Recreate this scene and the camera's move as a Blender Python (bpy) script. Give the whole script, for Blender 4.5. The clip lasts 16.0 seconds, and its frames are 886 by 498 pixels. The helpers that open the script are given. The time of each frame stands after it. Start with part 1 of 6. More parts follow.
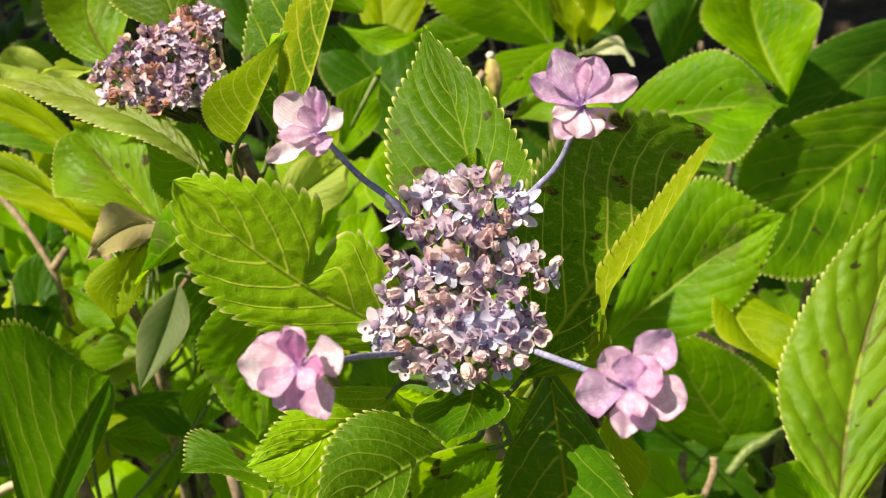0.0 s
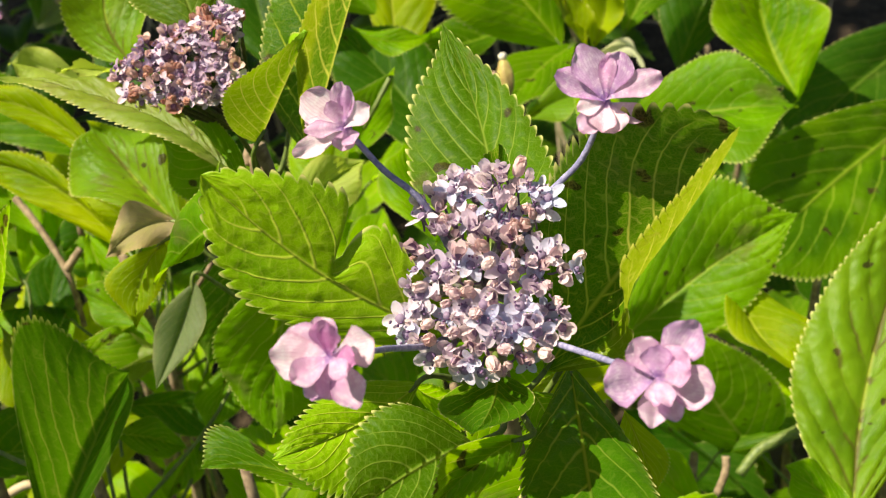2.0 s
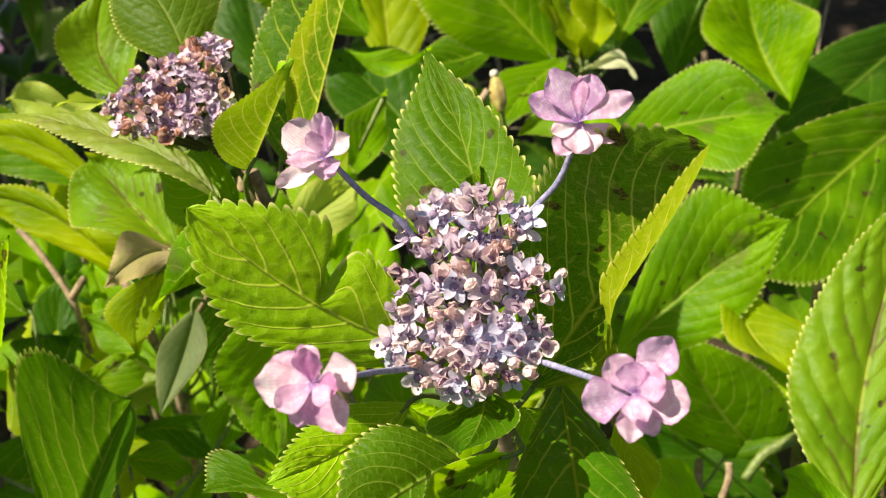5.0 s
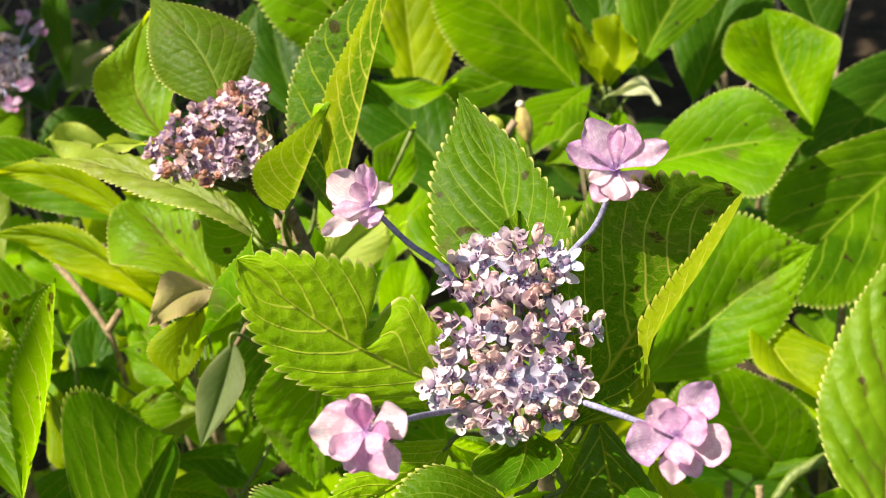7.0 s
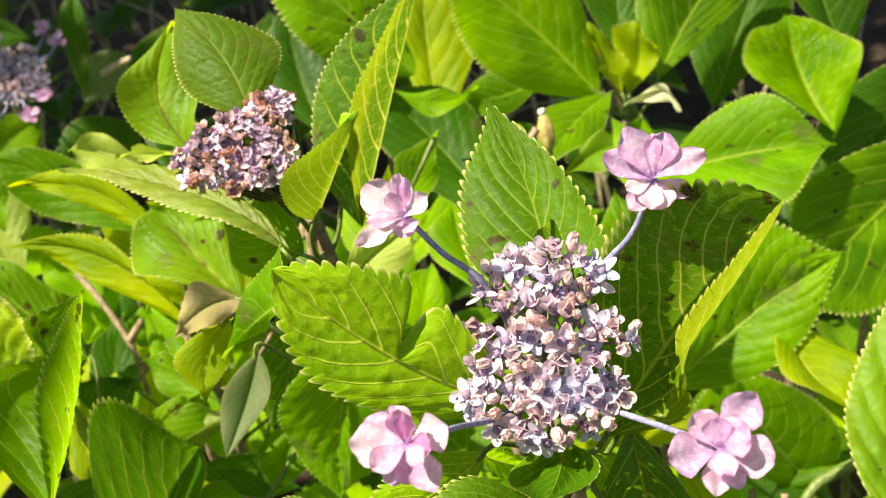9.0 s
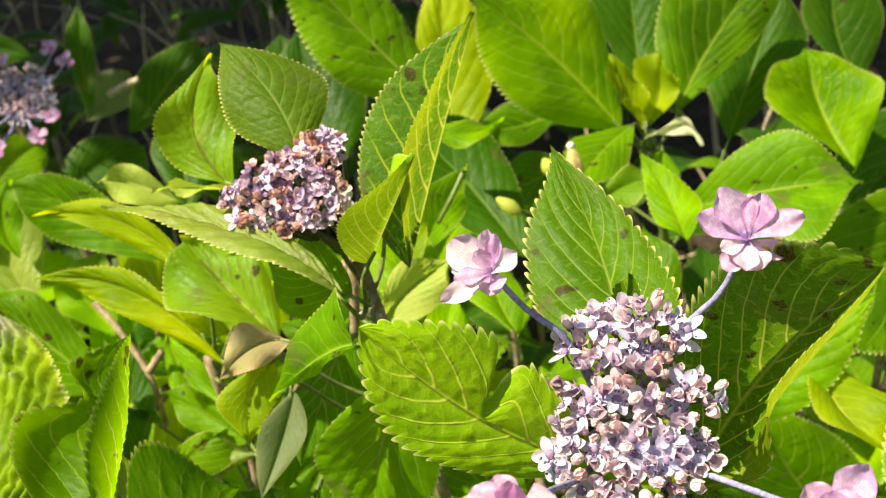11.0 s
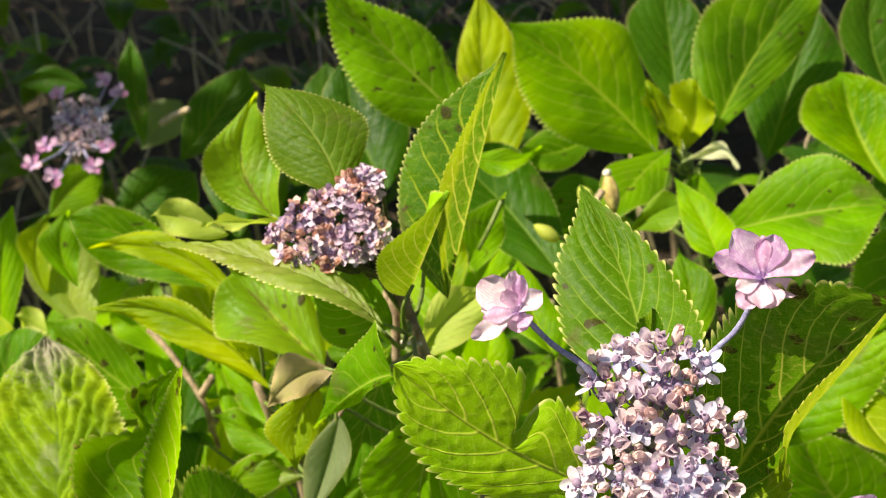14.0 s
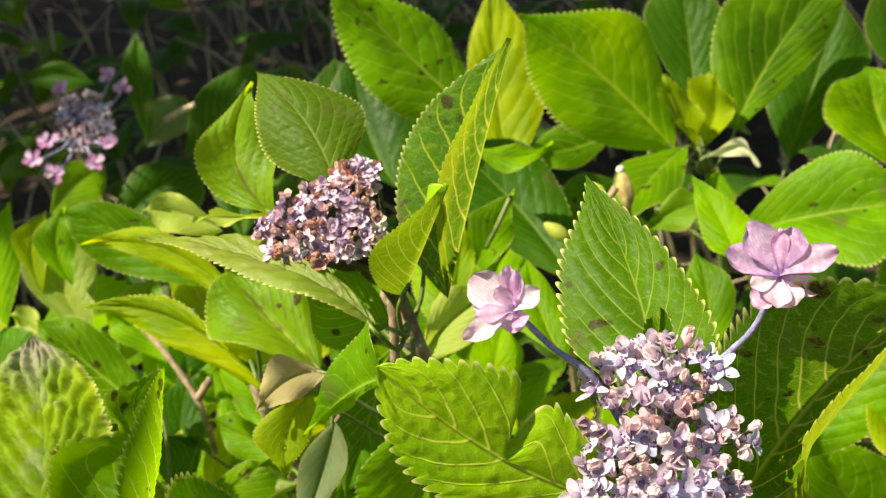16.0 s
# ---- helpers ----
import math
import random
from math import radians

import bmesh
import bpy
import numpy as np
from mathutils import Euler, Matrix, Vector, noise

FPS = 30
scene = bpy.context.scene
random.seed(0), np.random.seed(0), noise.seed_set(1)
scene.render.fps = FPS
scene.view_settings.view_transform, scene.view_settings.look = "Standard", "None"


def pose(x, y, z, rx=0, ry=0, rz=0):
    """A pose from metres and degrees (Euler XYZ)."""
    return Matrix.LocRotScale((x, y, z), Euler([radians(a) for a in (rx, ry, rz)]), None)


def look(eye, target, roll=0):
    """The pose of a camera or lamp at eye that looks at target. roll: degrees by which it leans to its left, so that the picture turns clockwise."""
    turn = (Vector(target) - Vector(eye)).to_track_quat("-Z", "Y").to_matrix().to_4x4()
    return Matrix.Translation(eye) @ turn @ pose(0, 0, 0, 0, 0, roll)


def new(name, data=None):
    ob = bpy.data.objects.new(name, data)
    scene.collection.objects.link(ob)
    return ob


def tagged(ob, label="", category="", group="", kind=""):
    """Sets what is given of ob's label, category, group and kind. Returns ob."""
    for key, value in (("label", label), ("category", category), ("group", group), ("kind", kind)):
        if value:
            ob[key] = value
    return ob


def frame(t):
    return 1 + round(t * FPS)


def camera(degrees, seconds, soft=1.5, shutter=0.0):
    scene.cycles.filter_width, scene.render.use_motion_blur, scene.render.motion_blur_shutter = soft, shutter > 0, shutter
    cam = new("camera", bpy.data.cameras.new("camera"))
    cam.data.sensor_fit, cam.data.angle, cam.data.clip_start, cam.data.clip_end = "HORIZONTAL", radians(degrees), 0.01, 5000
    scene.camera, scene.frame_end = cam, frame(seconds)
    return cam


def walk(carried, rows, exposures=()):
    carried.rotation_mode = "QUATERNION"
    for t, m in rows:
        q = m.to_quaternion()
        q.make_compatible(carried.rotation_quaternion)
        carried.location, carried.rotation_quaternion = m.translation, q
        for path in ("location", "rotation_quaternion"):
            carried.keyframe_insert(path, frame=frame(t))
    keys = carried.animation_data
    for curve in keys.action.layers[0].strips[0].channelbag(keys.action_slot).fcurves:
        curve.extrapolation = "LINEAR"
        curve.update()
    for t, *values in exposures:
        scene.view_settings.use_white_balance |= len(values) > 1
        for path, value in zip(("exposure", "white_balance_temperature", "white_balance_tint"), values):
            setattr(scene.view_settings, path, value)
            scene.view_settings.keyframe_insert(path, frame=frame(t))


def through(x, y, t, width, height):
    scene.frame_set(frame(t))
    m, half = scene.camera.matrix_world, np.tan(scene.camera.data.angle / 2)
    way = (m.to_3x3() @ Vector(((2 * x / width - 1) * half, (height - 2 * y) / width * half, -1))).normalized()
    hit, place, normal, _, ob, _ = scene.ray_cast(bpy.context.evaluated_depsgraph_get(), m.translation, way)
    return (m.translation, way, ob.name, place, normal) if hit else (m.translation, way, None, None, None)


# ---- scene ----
cam = camera(39.4, 16.0, 1.0)
PATH = [
    (0, (0.043, 0.021, 1.003), (-0.204, 1.608, -0.189), -10.0),
    (0.5, (0.041, 0.019, 1.002), (-0.208, 1.607, -0.189), -10.2),
    (1, (0.036, 0.019, 1.0), (-0.208, 1.611, -0.186), -10.0),
    (1.5, (0.034, 0.021, 1.001), (-0.207, 1.61, -0.188), -9.8),
    (2, (0.036, 0.016, 1.003), (-0.211, 1.609, -0.181), -10.0),
    (2.5, (0.037, 0.015, 1.002), (-0.213, 1.612, -0.176), -10.0),
    (3, (0.036, 0.014, 1.003), (-0.202, 1.614, -0.173), -10.1),
    (3.5, (0.039, 0.015, 1.005), (-0.204, 1.616, -0.168), -11.0),
    (4, (0.041, 0.015, 1.005), (-0.208, 1.62, -0.161), -11.7),
    (4.2, (0.045, 0.015, 1.005), (-0.212, 1.618, -0.164), -11.9),
    (6.3, (0.047, 0.007, 1.021), (-0.229, 1.612, -0.14), -13.0),
    (6.5, (0.047, 0.008, 1.022), (-0.237, 1.615, -0.135), -13.4),
    (7, (0.042, 0.009, 1.025), (-0.25, 1.622, -0.12), -13.6),
    (7.5, (0.04, 0.008, 1.027), (-0.256, 1.626, -0.11), -13.8),
    (8, (0.039, 0.01, 1.027), (-0.249, 1.633, -0.107), -13.7),
    (8.5, (0.038, 0.008, 1.026), (-0.261, 1.63, -0.105), -13.9),
    (9, (0.034, 0.011, 1.026), (-0.271, 1.63, -0.107), -14.1),
    (9.5, (0.025, 0.013, 1.031), (-0.278, 1.639, -0.093), -14.1),
    (9.7, (0.019, 0.016, 1.033), (-0.27, 1.649, -0.084), -13.7),
    (11.8, (-0.002, 0.024, 1.041), (-0.254, 1.653, -0.091), -12.2),
    (12, (0.009, 0.018, 1.036), (-0.273, 1.654, -0.079), -13.1),
    (12.5, (0.009, 0.017, 1.045), (-0.286, 1.65, -0.072), -13.2),
    (13, (0.015, 0.007, 1.044), (-0.287, 1.647, -0.061), -13.5),
    (13.5, (0.001, 0.004, 1.057), (-0.29, 1.645, -0.049), -13.4),
    (14, (0.01, 0.011, 1.059), (-0.32, 1.649, -0.04), -14.4),
    (14.5, (0.006, 0.015, 1.054), (-0.315, 1.667, -0.026), -14.2),
    (15, (0.001, 0.02, 1.046), (-0.343, 1.665, -0.038), -14.7),
    (15.5, (0.006, 0.033, 1.044), (-0.365, 1.668, -0.046), -15.1),
    (16, (0.014, 0.035, 1.037), (-0.35, 1.675, -0.048), -14.7),
]
EXPOSURES = [(0.0, 1.00, 7150, 10), (4.0, 1.05, 7150, 10), (7.0, 1.27, 7150, 10), (9.5, 1.40, 7150, 10), (12.5, 1.27, 7150, 10), (16.0, 1.20, 7150, 10)]
walk(cam, [(t, look(eye, target, roll)) for t, eye, target, roll in PATH], EXPOSURES)
# a small lens focused on the near flower head
cam.data.dof.use_dof = True
cam.data.dof.focus_distance = 0.41
cam.data.dof.aperture_fstop = 22.0


# ---- sky and sun ----
SUN = Vector((-0.44, -0.12, 0.89)).normalized()
world = bpy.data.worlds.new("sky")
scene.world = world
world.use_nodes = True
wn = world.node_tree
sky = wn.nodes.new("ShaderNodeTexSky")
sky.sky_type = "NISHITA"
sky.sun_disc = False
sky.sun_elevation = math.asin(SUN.z)
sky.sun_rotation = math.atan2(SUN.x, SUN.y)
wn.nodes["Background"].inputs["Strength"].default_value = 0.046
wn.links.new(sky.outputs["Color"], wn.nodes["Background"].inputs["Color"])
sun = new("sun", bpy.data.lights.new("sun", "SUN"))
sun.data.energy = 4.8
sun.data.angle = radians(0.5)
sun.data.color = (1.0, 0.93, 0.80)
sun.matrix_world = look(SUN * 20, (0, 0, 0))


# ---- materials ----
class Nodes:
    """A small shorthand for building node trees."""

    def __init__(self, name):
        self.mat = bpy.data.materials.new(name)
        self.mat.use_nodes = True
        self.tree = self.mat.node_tree
        self.tree.nodes.clear()

    def add(self, kind):
        return self.tree.nodes.new("ShaderNode" + kind)

    def uv(self):
        n = self.add("UVMap")
        n.uv_map = "leaf"
        return n.outputs[0]

    def put(self, socket, value):
        if isinstance(value, bpy.types.NodeSocket):
            self.tree.links.new(value, socket)
        elif isinstance(value, (tuple, list)) and len(value) == 3 and socket.type == "RGBA":
            socket.default_value = (*value, 1.0)
        else:
            socket.default_value = value

    def math(self, op, a, b=0.0, c=0.0, clamp=False):
        n = self.add("Math")
        n.operation, n.use_clamp = op, clamp
        for s, v in zip(n.inputs, (a, b, c)):
            self.put(s, v)
        return n.outputs[0]

    def step(self, x, lo, hi, a=0.0, b=1.0):
        n = self.add("MapRange")
        n.interpolation_type = "SMOOTHSTEP"
        for s, v in zip(n.inputs, (x, lo, hi, a, b)):
            self.put(s, v)
        return n.outputs[0]

    def mix(self, f, a, b, blend="MIX"):
        n = self.add("Mix")
        n.data_type, n.blend_type = "RGBA", blend
        self.put(n.inputs[0], f), self.put(n.inputs[6], a), self.put(n.inputs[7], b)
        return n.outputs[2]

    def noise(self, where, scale, detail=3.0, rough=0.55):
        n = self.add("TexNoise")
        self.put(n.inputs["Vector"], where)
        n.inputs["Scale"].default_value, n.inputs["Detail"].default_value, n.inputs["Roughness"].default_value = scale, detail, rough
        return n.outputs["Fac"]

    def ramp(self, f, stops):
        n = self.add("ValToRGB")
        while len(n.color_ramp.elements) < len(stops):
            n.color_ramp.elements.new(0.5)
        for e, (p, c) in zip(n.color_ramp.elements, stops):
            e.position, e.color = p, (*c, 1.0)
        self.put(n.inputs[0], f)
        return n.outputs[0]

    def bump(self, height, strength, distance):
        n = self.add("Bump")
        n.inputs["Strength"].default_value, n.inputs["Distance"].default_value = strength, distance
        self.put(n.inputs["Height"], height)
        return n.outputs[0]

    def surface(self, colour, rough, normal=None, through=0.0, through_colour=None, spec=0.5):
        b = self.add("BsdfPrincipled")
        self.put(b.inputs["Base Color"], colour), self.put(b.inputs["Roughness"], rough)
        b.inputs["Specular IOR Level"].default_value = spec
        if normal:
            self.put(b.inputs["Normal"], normal)
        end = b.outputs[0]
        if through_colour is not None:
            t = self.add("BsdfTranslucent")
            self.put(t.inputs["Color"], through_colour)
            m = self.add("MixShader")
            self.put(m.inputs[0], through)
            self.tree.links.new(end, m.inputs[1]), self.tree.links.new(t.outputs[0], m.inputs[2])
            end = m.outputs[0]
        self.tree.links.new(end, self.add("OutputMaterial").inputs[0])
        return self.mat


def leaf_material(name, deep, bright, vein, glow, spots=0.66, blotch=0.0, rough=0.42, through=0.50, spot_colour=(0.050, 0.024, 0.012), spec=0.28, ribs=0.2, crisp=0.12, tips=0.35, quilt=0.5, worn_colour=(0.30, 0.25, 0.08), sunlit_half=0.0, mesh=250.0, streak=0.0, bruised=0.72, faded_tip=0.0):
    """A leaf blade with midrib, side veins, a fine net between them, teeth of a paler green and brown spots."""
    k = Nodes(name)
    place = k.add("TexCoord").outputs["Object"]
    uv = k.uv()
    sep = k.add("SeparateXYZ")
    k.put(sep.inputs[0], uv)
    u, v = sep.outputs[0], k.math("MULTIPLY_ADD", sep.outputs[1], 2.0, -1.0)
    av = k.math("ABSOLUTE", v)
    info = k.add("ObjectInfo").outputs["Random"]
    big = k.noise(place, 26.0, 3.0)
    wide = k.noise(place, 12.0, 2.0)
    # side veins sweep forward from the midrib, each a little off its even place
    wob = k.math("ADD", k.math("MULTIPLY_ADD", k.noise(place, 40.0, 1.0), 0.06, -0.03), k.math("MULTIPLY_ADD", k.noise(place, 160.0, 1.0), 0.016, -0.008))
    lean = k.add("Attribute")
    lean.attribute_type, lean.attribute_name = "OBJECT", "sweep"
    p = k.math("MULTIPLY", k.math("ADD", k.math("SUBTRACT", u, k.math("MULTIPLY", k.math("POWER", av, 1.25), lean.outputs["Fac"])), wob), 8.0)
    p = k.math("ADD", p, k.math("MULTIPLY", k.math("SIGN", v), 0.23))
    fr = k.math("ABSOLUTE", k.math("SUBTRACT", k.math("FRACT", p), 0.5))
    side = k.math("MULTIPLY", k.step(fr, k.math("MULTIPLY_ADD", av, -0.055, 0.105), 0.0), k.math("MULTIPLY", k.step(av, 1.0, 0.72), k.step(u, 0.97, 0.82)))
    rib = k.step(av, k.math("MULTIPLY_ADD", u, -0.035, 0.065), 0.0)
    # two nets of small veins, the coarse one with raised cells
    shift = k.add("TexNoise")
    k.put(shift.inputs["Vector"], place)
    shift.inputs["Scale"].default_value = 160.0
    bent = k.add("Mix")
    bent.data_type, bent.blend_type = "RGBA", "LINEAR_LIGHT"
    bent.inputs[0].default_value = 0.0010
    k.put(bent.inputs[6], place), k.put(bent.inputs[7], shift.outputs["Color"])
    nets = []
    for scale, lo in ((mesh, 0.065), (720.0, 0.10)):
        vor = k.add("TexVoronoi")
        vor.feature = "DISTANCE_TO_EDGE"
        k.put(vor.inputs["Vector"], bent.outputs[2])
        vor.inputs["Scale"].default_value = scale
        nets.append((k.step(vor.outputs["Distance"], lo, 0.0), vor.outputs["Distance"]))
    rung = k.math("ADD", k.math("MULTIPLY", k.math("MULTIPLY_ADD", av, 0.2, u), 9.5), k.math("ADD", k.math("MULTIPLY", k.math("FLOOR", p), 0.37), k.math("MULTIPLY", k.noise(place, 110.0, 2.0), 1.2)))
    rung = k.math("ABSOLUTE", k.math("SUBTRACT", k.math("FRACT", rung), 0.5))
    ladder = k.math("MULTIPLY", k.math("MULTIPLY", k.step(rung, 0.085, 0.0), 0.65), k.step(av, 1.0, 0.80))
    net = k.math("MAXIMUM", ladder, k.math("MAXIMUM", k.math("MULTIPLY", nets[0][0], 0.35), k.math("MULTIPLY", nets[1][0], 0.30)))
    cell = k.math("MULTIPLY", k.step(rung, 0.0, 0.34), k.step(fr, 0.0, 0.30))
    fine = k.noise(place, 900.0, 2.0)
    tone = k.math("ADD", k.math("MULTIPLY", k.step(big, 0.36, 0.66), 0.8), k.math("MULTIPLY_ADD", info, 0.6, -0.15), clamp=True)
    yellowed = (min(1, bright[0] * 1.4), bright[1] * 1.05, bright[2])
    col = k.mix(tone, deep, bright)
    col = k.mix(k.math("MULTIPLY", k.math("MAXIMUM", k.step(wide, 0.50, 0.72), k.math("MULTIPLY", k.step(av, 0.70, 1.0), 0.6)), 0.6), col, yellowed)
    col = k.mix(k.step(wide, 0.52, 0.30, 0.0, 0.45), col, tuple(0.75 * c for c in deep))
    col = k.mix(k.math("MULTIPLY", fine, 0.25), col, bright)
    # sun shining through an upturned half, painted as bright yellow-green
    lit_half = k.step(v, 0.42, 0.62, 0.0, sunlit_half)
    col = k.mix(lit_half, col, (0.175, 0.27, 0.005))
    col = k.mix(k.math("MULTIPLY", net, crisp), col, vein)
    col = k.mix(k.math("MULTIPLY", side, ribs), col, vein)
    col = k.mix(k.math("MULTIPLY", rib, 0.75), col, vein)
    mark = k.add("Attribute")
    mark.attribute_name = "tooth"
    rim = k.math("MAXIMUM", k.step(mark.outputs["Fac"], 0.45, 0.92), k.math("MULTIPLY", k.step(av, 0.965, 0.995), 0.40))
    col = k.mix(k.math("MULTIPLY", rim, tips), col, (0.78, 0.74, 0.26))
    # brown spots, bruises and pale worn patches with a shape of their own
    edgy = k.noise(place, 420.0, 3.0, 0.7)
    spot = k.step(k.math("MULTIPLY_ADD", edgy, 0.10, k.noise(place, 105.0, 1.0, 0.4)), spots + 0.09, spots + 0.14)
    col = k.mix(k.math("MULTIPLY", spot, 0.80), col, spot_colour)
    bruise = k.step(k.math("MULTIPLY_ADD", edgy, 0.12, k.noise(place, 34.0, 2.0, 0.5)), bruised, bruised + 0.12)
    col = k.mix(k.math("MULTIPLY", bruise, 0.55), col, (0.13, 0.085, 0.045))
    if streak:
        rusty = k.math("MULTIPLY", k.math("MAXIMUM", k.step(av, 0.07, 0.02), k.math("MULTIPLY", k.step(fr, 0.14, 0.03), k.step(av, 0.7, 0.4))), k.step(k.math("MULTIPLY_ADD", edgy, 0.25, k.noise(place, 60.0, 2.0)), 0.61, 0.68))
        col = k.mix(k.math("MULTIPLY", rusty, streak), col, (0.085, 0.035, 0.016))
    worn = k.step(k.noise(place, 38.0, 4.0, 0.65), 0.60 - blotch, 0.78 - blotch)
    wear = k.math("MULTIPLY", worn, min(0.9, 0.18 + 1.6 * blotch))
    if faded_tip:
        wear = k.math("MAXIMUM", wear, k.math("MULTIPLY", k.step(k.math("MULTIPLY_ADD", edgy, 0.5, u), 0.98, 1.25), faded_tip))
    col = k.mix(wear, col, worn_colour)
    relief = k.math("ADD", k.math("MULTIPLY", cell, 0.16 * quilt), k.math("ADD", k.math("MULTIPLY", side, -0.25), k.math("MULTIPLY", fine, 0.10)))
    relief = k.math("ADD", relief, k.math("ADD", k.math("MULTIPLY", rib, -1.0), k.math("MULTIPLY", nets[1][0], -0.05)))
    normal = k.bump(relief, 0.7, 0.0009)
    lit = k.mix(k.math("MULTIPLY", spot, 0.9), k.mix(tone, glow, tuple(min(1, 1.15 * c) for c in glow)), (0.05, 0.02, 0.005))
    lit = k.mix(lit_half, lit, (0.34, 0.47, 0.004))
    lines = k.math("MAXIMUM", k.math("MULTIPLY", k.math("MAXIMUM", side, rib), min(0.8, 2.0 * ribs)), k.math("MULTIPLY", net, min(0.9, 1.7 * crisp)))
    lit = k.mix(lines, lit, (0.86, 0.82, 0.14))
    lit = k.mix(k.math("MULTIPLY", rim, 0.8), lit, (0.80, 0.78, 0.15))
    ruf = k.math("MULTIPLY_ADD", big, 0.22, rough - 0.08)
    return k.surface(col, ruf, normal, through, lit, spec=spec)


GREEN = leaf_material("leaf_green", (0.019, 0.076, 0.0010), (0.11, 0.25, 0.002), (0.28, 0.42, 0.03), (0.288, 0.570, 0.0020), rough=0.36, spec=0.1, ribs=0.5, crisp=0.16, quilt=0.8, tips=0.65)
LUSH = leaf_material("leaf_lush", (0.042, 0.14, 0.001), (0.205, 0.39, 0.002), (0.40, 0.55, 0.03), (0.41, 0.78, 0.002), spots=0.76, rough=0.36, spec=0.1, ribs=0.4, crisp=0.12, quilt=0.7, tips=0.65)
YELLOW = leaf_material("leaf_yellow_green", (0.076, 0.170, 0.0015), (0.3, 0.4, 0.004), (0.46, 0.52, 0.05), (0.64, 0.76, 0.003), spots=0.76, spec=0.1, ribs=0.4, crisp=0.12, quilt=0.7, tips=0.65)
CRISP = leaf_material("leaf_veined_green", (0.026, 0.090, 0.0020), (0.072, 0.184, 0.0025), (0.26, 0.38, 0.05), (0.246, 0.386, 0.0015), spots=0.69, rough=0.42, spec=0.14, ribs=0.72, crisp=0.36, tips=1.0, quilt=1.0, bruised=0.67)
MIDDLE = leaf_material("leaf_middle_green", (0.030, 0.112, 0.0015), (0.132, 0.323, 0.0030), (0.36, 0.48, 0.06), (0.336, 0.589, 0.0020), spots=0.655, rough=0.36, spec=0.1, ribs=0.3, crisp=0.14, tips=0.65, quilt=1.0, bruised=0.67)
VEINED = leaf_material("leaf_veined_yellow_green", (0.062, 0.205, 0.002), (0.225, 0.48, 0.004), (0.52, 0.64, 0.06), (0.342, 0.540, 0.0015), spots=0.73, rough=0.4, spec=0.18, ribs=1.0, crisp=0.42, tips=1.0, quilt=1.1, through=0.34)
DARK = leaf_material("leaf_dark", (0.03, 0.112, 0.003), (0.078, 0.215, 0.004), (0.17, 0.27, 0.03), (0.15, 0.35, 0.004), spots=0.72, rough=0.32, spec=0.12, ribs=0.8, crisp=0.24, tips=1.0, quilt=0.8)
# for folded leaves: light through the raised half is put into its colour
FOLDED = leaf_material("leaf_dark_half_sunlit", (0.031, 0.112, 0.003), (0.082, 0.215, 0.004), (0.34, 0.42, 0.03), (0.11, 0.27, 0.004), spots=0.645, rough=0.32, spec=0.2, ribs=1.0, crisp=0.36, tips=1.0, quilt=0.8, sunlit_half=0.9, bruised=0.62)
# a darker copy of the leaf green, with shade put into the colour
SHADED_GREEN = leaf_material("leaf_green_shaded", (0.014, 0.060, 0.0025), (0.036, 0.115, 0.0030), (0.16, 0.28, 0.03), (0.119, 0.330, 0.0030), spots=0.70, rough=0.38, spec=0.14, ribs=0.2, crisp=0.14, tips=0.6)
SPOTTED = leaf_material("leaf_spotted", (0.072, 0.2, 0.004), (0.155, 0.305, 0.007), (0.40, 0.46, 0.05), (0.52, 0.66, 0.008), spots=0.69, blotch=0.03, spec=0.24, ribs=0.12, crisp=0.12, tips=1.0, quilt=1.5, streak=0.75)
TIRED = leaf_material("leaf_worn", (0.115, 0.2, 0.014), (0.205, 0.3, 0.036), (0.32, 0.38, 0.06), (0.40, 0.52, 0.020), spots=0.71, blotch=0.12, worn_colour=(0.26, 0.20, 0.11), tips=1.0, quilt=1.2)
# vein colour darker than the blade: shade painted into the valleys between bulges
QUILTED = leaf_material("leaf_quilted", (0.085, 0.165, 0.003), (0.19, 0.29, 0.006), (0.045, 0.095, 0.006), (0.36, 0.54, 0.008), spots=0.78, blotch=0.05, rough=0.5, through=0.2, spec=0.08, ribs=0.7, crisp=0.5, tips=0.7, worn_colour=(0.34, 0.28, 0.26), mesh=130.0, quilt=1.6, faded_tip=0.8)
DULL = leaf_material("leaf_dull", (0.045, 0.112, 0.005), (0.098, 0.180, 0.010), (0.19, 0.26, 0.04), (0.24, 0.36, 0.005), spots=0.74, blotch=0.03, rough=0.44, spec=0.14, ribs=0.4, crisp=0.25, tips=1.0, quilt=1.0, worn_colour=(0.22, 0.20, 0.14))
BROWN = leaf_material("leaf_withered", (0.34, 0.33, 0.1), (0.58, 0.46, 0.3), (0.44, 0.36, 0.20), (0.50, 0.38, 0.20), spots=0.66, blotch=0.2, rough=0.6, worn_colour=(0.40, 0.28, 0.20))
GREY = leaf_material("leaf_grey_green", (0.120, 0.170, 0.065), (0.190, 0.240, 0.100), (0.30, 0.36, 0.15), (0.22, 0.36, 0.05), spots=0.78, rough=0.5, ribs=0.12)
PALE = leaf_material("leaf_pale", (0.270, 0.370, 0.045), (0.400, 0.480, 0.090), (0.50, 0.55, 0.15), (0.60, 0.76, 0.06), spots=0.78, rough=0.5)
BLEACHED = leaf_material("leaf_bleached", (0.48, 0.52, 0.28), (0.66, 0.68, 0.46), (0.60, 0.62, 0.30), (0.70, 0.72, 0.40), spots=0.76, rough=0.55, worn_colour=(0.40, 0.30, 0.16))


